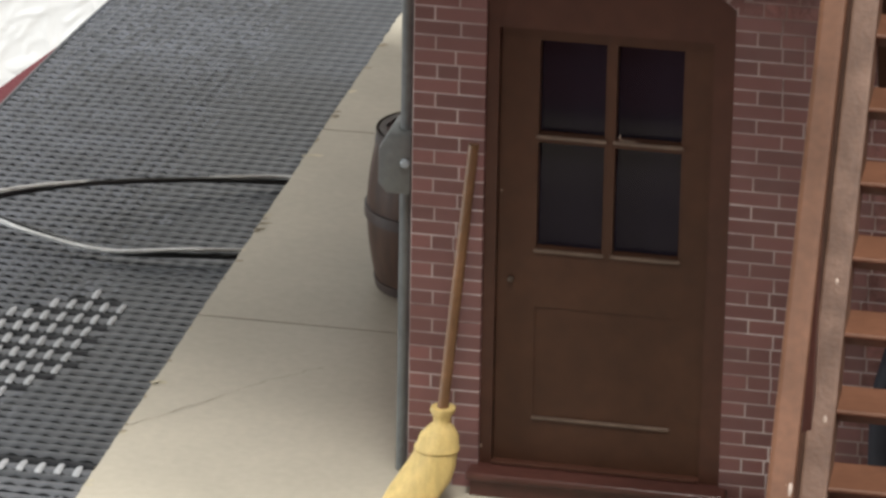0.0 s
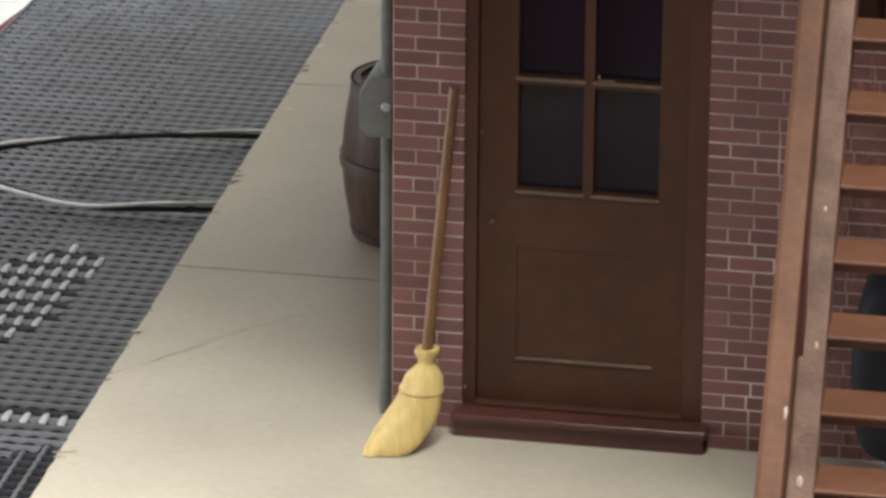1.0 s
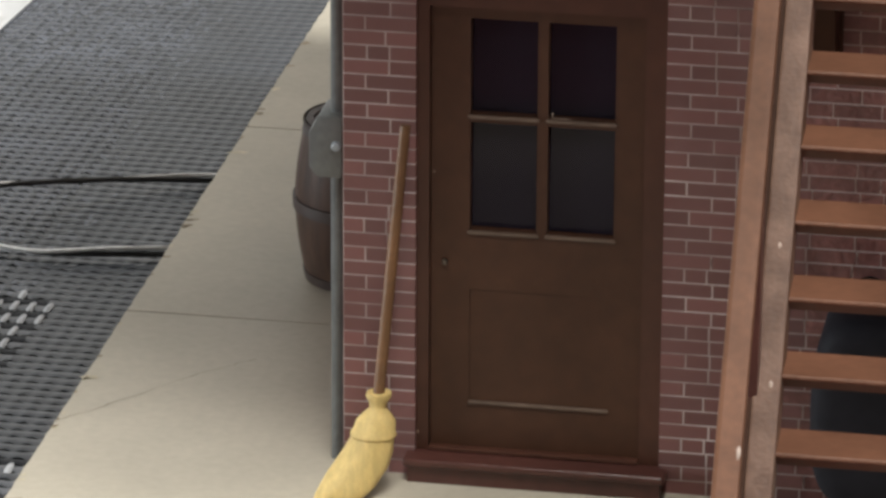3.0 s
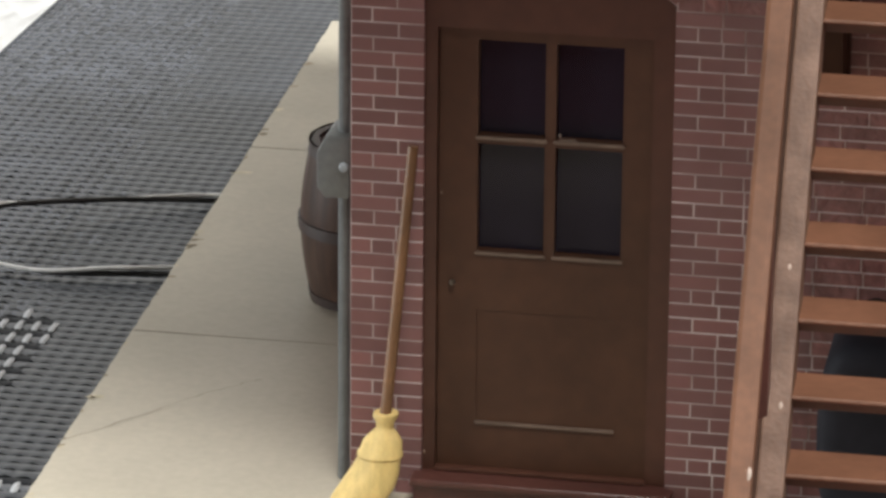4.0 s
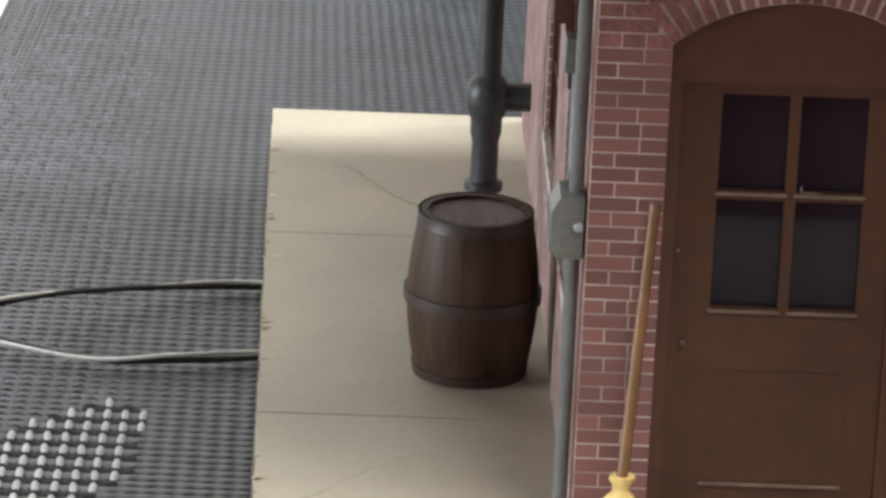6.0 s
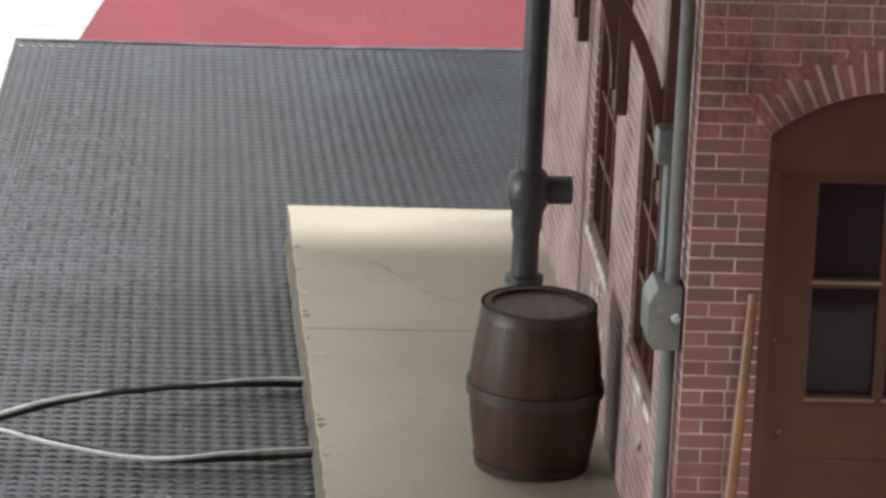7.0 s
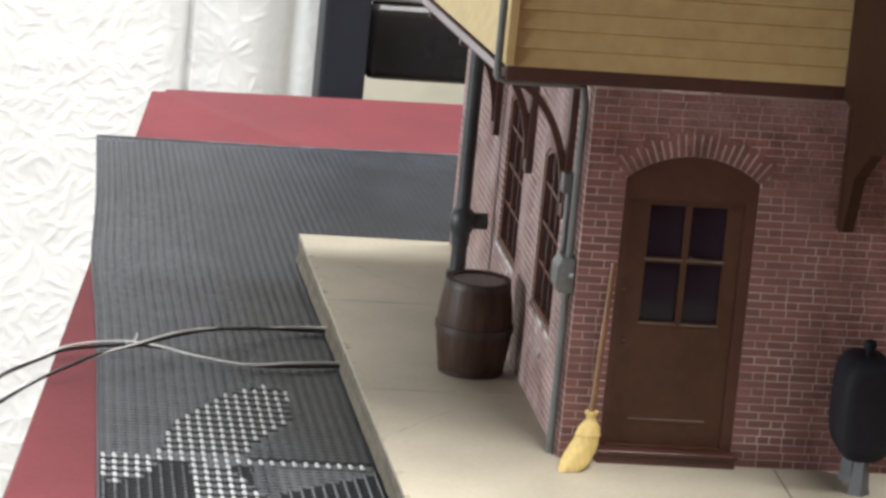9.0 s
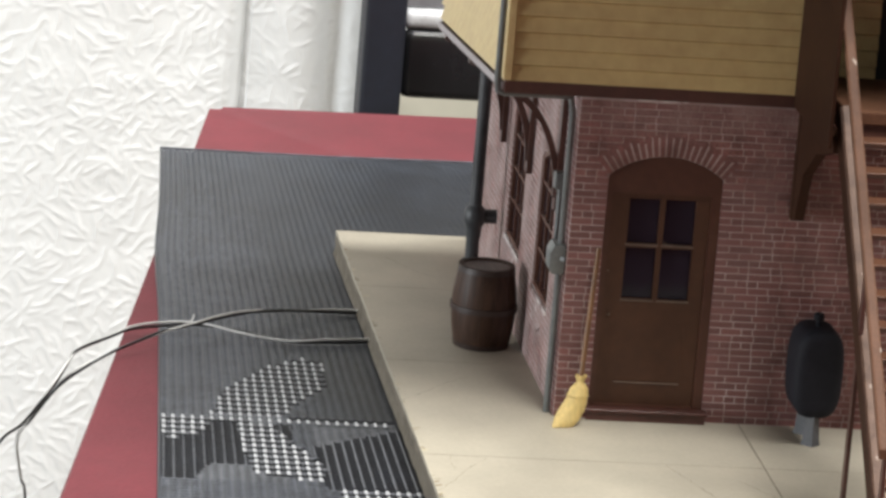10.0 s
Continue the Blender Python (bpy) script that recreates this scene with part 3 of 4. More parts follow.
# ---- slab ----
def make_slab():
    t = thing("base_slab", (0, 0, -0.56), "beige painted base slab with scored joints and cracks", "base", kind="structure")
    rng = random.Random(7)
    ys = [-10.0, -3.0, 3.6, 9.35, 14.05]
    xs = [-2.97, 3.75, 9.5]
    for i, (y0, y1) in enumerate(zip(ys, ys[1:])):
        for x0, x1 in zip(xs, xs[1:]):
            bm = bmesh.new()
            nx, ny = 24, 40
            gap = 0.012
            edge = x0 == xs[0]
            top = []
            for q in range(ny + 1):
                y = y0 + gap + (y1 - y0 - 2 * gap) * q / ny
                rough = rng.uniform(-0.008, 0.008) if edge else 0
                top.append([bm.verts.new((x0 + gap + (x1 - x0 - 2 * gap) * p / nx + (rough if p == 0 else 0), y, 0)) for p in range(nx + 1)])
            for a, b in zip(top, top[1:]):
                for p in range(nx):
                    bm.faces.new((a[p], a[p + 1], b[p + 1], b[p]))
            got = bmesh.ops.extrude_face_region(bm, geom=bm.faces[:])
            for v in got["geom"]:
                if isinstance(v, bmesh.types.BMVert):
                    v.co.z = -0.08
            bmesh.ops.recalc_face_normals(bm, faces=bm.faces[:])
            part("paving_panel", bm, CONCRETE, t)
    bm = bmesh.new()
    ny = 150
    a = [[bm.verts.new((-2.955 + rng.uniform(-0.010, 0.010) - d, -10 + 24.0 * k / ny, z)) for d, z in ((0.0, -0.075), (0.02, -0.2), (0.0, -0.35), (0.03, -0.54))] for k in range(ny + 1)]
    for p, q in zip(a, a[1:]):
        for k in range(3):
            bm.faces.new((p[k], q[k], q[k + 1], p[k + 1]))
    bmesh.ops.recalc_face_normals(bm, faces=bm.faces[:])
    part("sawn_edge", bm, SLAB_EDGE, t, "rough sawn pale edge")
    part("core", box(-2.93, 9.48, -9.98, 14.0, -0.55, -0.085), SLAB_EDGE, t)
    part("front_edge", box(-2.93, 9.48, -10.04, -9.984, -0.55, -0.01, 0.02), CHIP_PALE, t, "pale sawn front edge")
    for k in range(46):
        # frayed slivers along the sawn edge, pale and brown
        y = rng.uniform(-6.5, 13.2)
        a, b = rng.uniform(0.015, 0.06) * rng.choice((1, 1, 2)), rng.uniform(0.02, 0.07)
        x = -2.95 + 0.6 * a
        bm = bmesh.new()
        ring = [bm.verts.new((x + a * math.cos(q) * rng.uniform(0.5, 1.3), y + b * math.sin(q) * rng.uniform(0.5, 1.3) + 0.3 * a * math.cos(q), 0.0042)) for q in (2 * math.pi * m / 9 for m in range(9))]
        bm.faces.new(ring)
        part("chip", bm, CHIP if k % 3 else CHIP_PALE, t, "small frayed chip at the edge")
    cracks = (
        ((-2.95, -5.4), (-2.5, -4.6), (-2.15, -3.8), (-1.7, -3.1)),
        ((1.8, -3.1), (2.1, -4.0), (2.4, -4.95), (2.9, -6.0)),
        ((3.1, -3.9), (3.45, -4.6), (3.75, -5.1)),
        ((-2.6, 12.15), (-2.0, 11.7), (-1.5, 10.7), (-1.0, 10.3)),
        ((-2.95, 0.62), (-2.46, 1.23), (-1.92, 1.98), (-1.4, 2.55)),
        ((-2.43, -3.05), (-2.45, -3.9)),
    )
    for line in cracks:
        pts = smooth_path([(x, y, 0.004) for x, y in line], 8)
        bm = bmesh.new()
        prev = None
        for k, p in enumerate(pts):
            w = 0.011 + rng.uniform(-0.006, 0.005)
            j = rng.uniform(-0.025, 0.025)
            cur = [bm.verts.new((p.x - w + j, p.y - 0.3 * w, 0.0045)), bm.verts.new((p.x + w + j, p.y + 0.3 * w, 0.0045))]
            if prev:
                bm.faces.new((prev[0], prev[1], cur[1], cur[0]))
            prev = cur
        part("crack", bm, CRACK, t, "fine dark crack")


make_slab()

# ---- signal house ----
WALL_TOP, DEPTH, RIGHT = 6.55, 13.9, 9.0
DOORWAY = Arch(1.835, 1.155, 0.0, 4.97, 5.4)
WINDOWS = [Arch(3.1, 1.05, 1.6, 4.3, 4.62), Arch(7.25, 1.05, 1.6, 4.3, 4.62)]
RING = 0.44
house = thing("signal_house", (4, 6, 0), "model brick signal house with cream clapboard upper storey", "house")


def front(u, d, v):
    return (u, d, v)


def left(u, d, v):
    return (d, u, v)




def wall_with_openings(name, width, arches, to_world, start=0.0):
    """Mortar-coloured core with openings that go through; an opening at the foot is part of the outline."""
    outline, holes = [(start, 0)], []
    for a in arches:
        lp = a.loop()
        if a.foot <= 0.001:
            outline += [lp[0]] + lp[2:][::-1] + [lp[1]]
        else:
            holes.append(lp)
    outline += [(width, 0), (width, WALL_TOP), (start, WALL_TOP)]
    return part(name, sheet(outline, holes, 0.4, to_world), MORTAR, house)


front_wall = wall_with_openings("front_wall", RIGHT, [DOORWAY], front)
side_wall = wall_with_openings("side_wall", DEPTH, WINDOWS, left, 0.404)
part("back_wall", box(0.404, RIGHT, DEPTH - 0.4, DEPTH - 0.003, 0, WALL_TOP), MORTAR, house)
part("far_wall", box(RIGHT - 0.4, RIGHT, 0.404, DEPTH - 0.404, 0, WALL_TOP), MORTAR, house)
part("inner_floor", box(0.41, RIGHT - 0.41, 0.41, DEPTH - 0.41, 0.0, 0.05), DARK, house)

COURSE, LONG, JOINT, PROUD = 0.1407, 0.44, 0.017, 0.005


def brick_courses(width, arches, seed, start=0.0, ring=RING, joint=JOINT):
    """Bricks of a wall as (u0, u1, v0, v1)."""
    rng = random.Random(seed)
    out = []
    count = int(WALL_TOP / COURSE)
    for c in range(count):
        v0 = c * COURSE
        free = sorted(s for s in (a.span(v0 + COURSE / 2, ring) for a in arches) if s)
        stops = [start] + [x for s in free for x in s] + [width]
        for k in range(0, len(stops), 2):
            lo, hi = max(start, stops[k]), stops[k + 1]
            # joints along one stretch of the course, never closer than a quarter brick to its ends
            joints, u = [lo], lo + LONG * (0.5 if c % 2 else 1.0) * rng.uniform(0.9, 1.05)
            while u < hi - LONG * 0.3:
                joints.append(u)
                u += LONG * rng.choice((1.0, 1.0, 0.5)) * rng.uniform(0.93, 1.07)
            joints.append(hi)
            for p, q in zip(joints, joints[1:]):
                left_gap = -0.003 if p == lo and k > 0 else joint / 2
                right_gap = -0.003 if q == hi and hi < width else joint / 2
                if q - p > 0.03:
                    out.append((p + left_gap, q - right_gap, v0 + joint / 2, v0 + COURSE - joint / 2))
    return out


def unit_brick():
    bm = bmesh.new()
    bmesh.ops.create_cube(bm, size=1)
    me = bpy.data.meshes.new("brick")
    bm.to_mesh(me)
    bm.free()
    me.materials.append(BRICK)
    return me


def voussoirs(arch, to_world, parent, count, ring=RING):
    for k in range(count):
        a0 = arch.angle * (-1 + 2 * k / count) + 0.0095
        a1 = arch.angle * (-1 + 2 * (k + 1) / count) - 0.0095
        bm = bmesh.new()
        vs = []
        for d in (-PROUD - 0.003, 0.05):
            for a, r in ((a0, 0.008), (a1, 0.008), (a1, ring - 0.01), (a0, ring - 0.01)):
                rr = arch.radius + r
                vs.append(bm.verts.new(to_world(arch.mid + rr * math.sin(a), d, arch.centre + rr * math.cos(a))))
        bm.faces.new(vs[:4])
        bm.faces.new(vs[4:])
        for i in range(4):
            j = (i + 1) % 4
            bm.faces.new((vs[i], vs[j], vs[4 + j], vs[4 + i]))
        bmesh.ops.recalc_face_normals(bm, faces=bm.faces[:])
        part("arch_brick", bm, BRICK, parent)


voussoirs(DOORWAY, front, front_wall, 21)
for w in WINDOWS:
    voussoirs(w, left, side_wall, 18, 0.36)

# upper storey: clapboards, skirt, corner board
OVER_X, OVER_Y, FLOOR_Z = -1.58, -0.2, 6.55
SAG, BAY_END = 0.094, 9.8


def sagged(bm):
    """The side of the overhang runs down towards its far end."""
    for v in bm.verts:
        v.co.z -= SAG * max(0.0, v.co.y - OVER_Y)
    return bm


part("skirt", box(OVER_X + 0.02, RIGHT + 0.2, OVER_Y + 0.02, OVER_Y + 0.3, FLOOR_Z, FLOOR_Z + 0.26, 0.02), TRIM, house, "dark brown skirt board")
part("upper_floor", box(0.41, RIGHT + 0.1, OVER_Y + 0.304, DEPTH + 0.1, FLOOR_Z + 0.003, FLOOR_Z + 0.26), TRIM, house, "dark brown floor of the upper storey")
part("soffit", sagged(box(OVER_X + 0.1, 0.0, OVER_Y + 0.304, BAY_END, FLOOR_Z, FLOOR_Z + 0.12)), TRIM, house, "dark brown underside of the overhang")
part("side_skirt", sagged(box(OVER_X + 0.02, OVER_X + 0.096, OVER_Y + 0.304, BAY_END, FLOOR_Z, FLOOR_Z + 0.2)), TRIM, house, "dark brown skirt board")
part("fascia", sagged(box(OVER_X - 0.02, OVER_X + 0.016, OVER_Y + 0.16, BAY_END, FLOOR_Z + 0.05, FLOOR_Z + 0.19, 0.01)), PALE, house, "pale grey fascia strip")
part("upper_core", box(0.03, RIGHT + 0.1, OVER_Y + 0.12, DEPTH + 0.1, FLOOR_Z + 0.262, 13.0), SIDING, house)
part("bay_core", box(OVER_X + 0.14, 0.026, OVER_Y + 0.12, BAY_END - 0.01, FLOOR_Z + 0.262, 13.0), SIDING, house)
BOARD = 0.327
UPPER_DOOR = (5.75, 7.9)


def clapboard(x0, x1, z, facing):
    bm = bmesh.new()
    prof = ((0.1, z), (-0.022, z), (-0.022, z + 0.012), (0.052, z + BOARD - 0.034), (0.088, z + BOARD - 0.030), (0.1, z + BOARD + 0.01))
    ends = []
    for u in (x0, x1):
        ends.append([bm.verts.new((u, OVER_Y + 0.03 + d, h) if facing == "front" else (OVER_X + 0.03 + d, u, h)) for d, h in prof])
    for k in range(6):
        n = (k + 1) % 6
        bm.faces.new((ends[0][k], ends[0][n], ends[1][n], ends[1][k]))
    bm.faces.new(ends[0])
    bm.faces.new(ends[1][::-1])
    bmesh.ops.recalc_face_normals(bm, faces=bm.faces[:])
    return bm


for k in range(18):
    z = FLOOR_Z + 0.26 + k * BOARD
    part("clapboard", clapboard(OVER_X + 0.1, UPPER_DOOR[0], z, "front"), SIDING, house)
    part("clapboard", clapboard(UPPER_DOOR[1], RIGHT + 0.1, z, "front"), SIDING, house)
    part("clapboard", sagged(clapboard(OVER_Y + 0.1, BAY_END, z, "left")), SIDING, house)
part("side_eaves_board", box(OVER_X + 0.03, OVER_X + 0.12, OVER_Y + 0.14, BAY_END, 11.6, 12.99), SIDING, house)
part("corner_board", box(OVER_X - 0.02, OVER_X + 0.13, OVER_Y - 0.02, OVER_Y + 0.13, FLOOR_Z + 0.262, 13, 0.01), SIDING, house, "cream corner board")
# Out of view; the overhangs are sized to shade the front and the slab.
part("roof", box(OVER_X - 2.8, RIGHT + 2.0, OVER_Y - 4.2, DEPTH + 0.52, 13.0, 13.5, 0.05), TRIM, house, "dark brown roof slab, unseen, its eaves sized for shade")
upper = part("upper_door", box(UPPER_DOOR[0] + 0.003, UPPER_DOOR[1] - 0.003, OVER_Y + 0.05, OVER_Y + 0.119, FLOOR_Z + 0.3, 11.5), DARK, house, "dark glazed upper door")


def make_door():
    a = DOORWAY
    outer = Arch(a.mid, a.half - 0.003, 0.246, a.spring, a.crown - 0.003)
    inner = [(0.80, 0.246), (2.79, 0.246), (2.79, 4.62), (0.80, 4.62)]
    lp = outer.loop()
    outline = [lp[0], inner[0], inner[3], inner[2], inner[1], lp[1]] + lp[2:]
    frame = part("door_frame", sheet(outline, [], 0.26, lambda u, d, v: (u, 0.05 + d, v)), FRAME_RED, house, "brown door frame with arched head")
    leaf = part("door_leaf", sheet([(0.805, 0.25), (2.785, 0.25), (2.785, 4.615), (0.805, 4.615)], [[(1.17, 2.45), (1.79, 2.45), (1.79, 3.5), (1.17, 3.5)], [(1.89, 2.45), (2.51, 2.45), (2.51, 3.5), (1.89, 3.5)], [(1.17, 3.58), (1.79, 3.58), (1.79, 4.5), (1.17, 4.5)], [(1.89, 3.58), (2.51, 3.58), (2.51, 4.5), (1.89, 4.5)], [(1.17, 0.74), (2.48, 0.74), (2.48, 1.86), (1.17, 1.86)]], 0.14, lambda u, d, v: (u, 0.12 + d, v)), DOOR, house, "dark brown door with four panes")
    for x0, x1 in ((1.17, 1.79), (1.89, 2.51)):
        for z0, z1 in ((2.45, 3.5), (3.58, 4.5)):
            part("pane", box(x0 - 0.005, x1 + 0.005, 0.215, 0.235, z0 - 0.005, z1 + 0.005), PANE, leaf, "dark glass pane")
            part("glazing_bead", box(x0 - 0.02, x1 + 0.02, 0.095, 0.118, z0 - 0.042, z0 - 0.003, 0.016), WORN_LIT, leaf, "worn bead with painted highlight")
    part("lower_panel", box(1.16, 2.49, 0.131, 0.21, 0.73, 1.87), DOOR, leaf)
    part("panel_bead", box(1.165, 2.485, 0.096, 0.175, 0.716, 0.744, 0.012), WORN_LIT, leaf, "worn bead with painted highlight")
    for x, y, z, rx, rz in ((2.02, 0.097, 3.592, 0.085, 0.007), (1.935, 0.098, 3.625, 0.007, 0.03), (0.845, 0.047, 3.02, 0.013, 0.013), (0.70, 0.047, 0.42, 0.010, 0.02)):
        bm = bmesh.new()
        bmesh.ops.create_icosphere(bm, subdivisions=2, radius=1.0)
        for v in bm.verts:
            v.co = Vector((x + rx * v.co.x, y + 0.006 * v.co.y, z + rz * v.co.z * (1 + 0.4 * math.sin(5 * v.co.x))))
        part("glue_speck", bm, GLUE, leaf, "pale speck of dried glue", smooth=True)
    part("knob", lathe([(0.008, 2.095), (0.026, 2.1), (0.03, 2.12), (0.022, 2.14), (0.006, 2.145)], 12, 0.94, 0.1), BRASS, leaf, "small pale door knob", smooth=True)
    part("sill", box(0.60, 3.07, -0.23, 0.3, 0.165, 0.245, 0.032, segments=3), SILL, house, "worn red-brown door sill", smooth=True)
    part("step", box(0.64, 3.03, -0.185, 0.3, 0.0, 0.163, 0.01), SILL, house, "red-brown step below the sill")
    part("threshold", box(0.80, 2.79, 0.02, 0.12, 0.247, 0.285, 0.012), FRAME_RED, house)


make_door()
# White strips stand for light showing through the gap below the skirt.
for x0, x1 in ((1.12, 1.48), (1.60, 1.94), (2.03, 2.12)):
    part("gap_light_strip", box(x0, x1, -0.035, -0.004, 6.505, 6.546, 0.006), GAP_LIGHT, house, "light through the gap below the skirt, as a white strip")


def make_window(arch):
    y0, y1 = arch.mid - arch.half, arch.mid + arch.half
    inner = Arch(arch.mid, arch.half - 0.10, arch.foot + 0.09, arch.spring - 0.04, arch.crown - 0.10)
    outer = Arch(arch.mid, arch.half - 0.003, arch.foot + 0.003, arch.spring, arch.crown - 0.003)
    w = part("window", sheet(outer.loop(), [inner.loop()], 0.12, lambda u, d, v: (0.03 + d, u, v)), WINDOW_BROWN, house, "brown arched window with small panes")
    ys = [inner.mid - inner.half + 2 * inner.half * k / 3 for k in range(4)]
    zs = [arch.foot + 0.09 + (arch.crown - arch.foot - 0.19) * k / 4 for k in range(5)]
    for y in ys[1:3]:
        part("glazing_bar", box(0.05, 0.108, y - 0.03, y + 0.03, zs[0], zs[4]), WINDOW_BROWN, w)
    for z in zs[1:4]:
        part("glazing_bar", box(0.054, 0.106, ys[0], ys[3], z - 0.03, z + 0.03), WINDOW_BROWN, w)
    for ya, yb in zip(ys, ys[1:]):
        for za, zb in zip(zs, zs[1:]):
            part("pane", box(0.112, 0.122, ya, yb - 0.002, za, zb - 0.002), PANE, w)
    part("sill", box(-0.035, 0.12, y0 - 0.05, y1 + 0.05, arch.foot - 0.10, arch.foot - 0.003, 0.015), WORN_SILL, w, "worn brick sill with pale chips")


def lime_smears(arch, seed):
    """Thin uneven lime runs on the bricks below a sill."""
    rng = random.Random(seed)
    for k in range(5):
        y, z = arch.mid + rng.uniform(-1.0, 0.9), arch.foot - 0.16 - rng.uniform(0, 0.5)
        bm = bmesh.new()
        ring = []
        for q in range(12):
            a = 2 * math.pi * q / 12
            ring.append(bm.verts.new((-0.009, y + 0.11 * math.cos(a) * rng.uniform(0.5, 1.3), z + 0.10 * math.sin(a) * rng.uniform(0.4, 1.5))))
        bm.faces.new(ring)
        part("lime_smear", bm, MORTAR, house, "pale lime smear below the sill")


for k, a in enumerate(WINDOWS):
    lime_smears(a, 40 + k)
for a in WINDOWS:
    make_window(a)


def bracket(y, foot, reach=-1.45):
    """A curved knee brace under the overhang."""
    top = FLOOR_Z - SAG * (y - OVER_Y) - 0.012
    b = part("bracket", box(-0.13, -0.012, y - 0.15, y + 0.15, foot, top, 0.015), TRIM, house, "dark brown curved bracket")
    low = foot + 0.25
    arc = []
    for k in range(13):
        a = math.pi / 2 * k / 12
        arc.append((-0.1 + reach * (1 - math.cos(a)) * 0.93, y, low + (top - 0.1 - low) * math.sin(a)))
    bm = bmesh.new()
    prev = None
    for k, p in enumerate(arc):
        a = math.pi / 2 * k / 12
        n = Vector((-math.cos(a), 0, -math.sin(a))).normalized() * 0.065
        q = Vector(p)
        cur = [bm.verts.new(q + n + Vector((0, -0.07, 0))), bm.verts.new(q - n + Vector((0, -0.07, 0))), bm.verts.new(q - n + Vector((0, 0.07, 0))), bm.verts.new(q + n + Vector((0, 0.07, 0)))]
        if prev:
            for i in range(4):
                j = (i + 1) % 4
                bm.faces.new((prev[i], prev[j], cur[j], cur[i]))
        else:
            bm.faces.new(cur[::-1])
        prev = cur
    bm.faces.new(prev)
    bmesh.ops.recalc_face_normals(bm, faces=bm.faces[:])
    part("brace", bm, TRIM, b)
    part("beam", box(reach - 0.05, -0.135, y - 0.09, y + 0.09, top - 0.14, top - 0.002, 0.01), TRIM, b)


for y, foot in ((1.5, 3.85), (5.5, 3.62), (9.4, 3.35)):
    bracket(y, foot)

# ---- landing, stairs ----
def tread(x0, x1, y, z):
    """A board with a rounded nosing and an undercut front."""
    nose = [(y + 0.026 - 0.026 * math.sin(a), z - 0.026 + 0.026 * math.cos(a)) for a in (math.pi * k / 8 for k in range(7))]
    prof = [(y + 0.518, z - 0.113), (y + 0.518, z)] + nose + [(y + 0.045, z - 0.055), (y + 0.10, z - 0.135), (y + 0.20, z - 0.14)]
    bm = bmesh.new()
    ends = [[bm.verts.new((x, a, b)) for a, b in prof] for x in (x0, x1)]
    for loop in ends:
        bm.faces.new(loop)
    for k in range(len(prof)):
        j = (k + 1) % len(prof)
        bm.faces.new((ends[0][k], ends[0][j], ends[1][j], ends[1][k]))
    bmesh.ops.recalc_face_normals(bm, faces=bm.faces[:])
    return bm


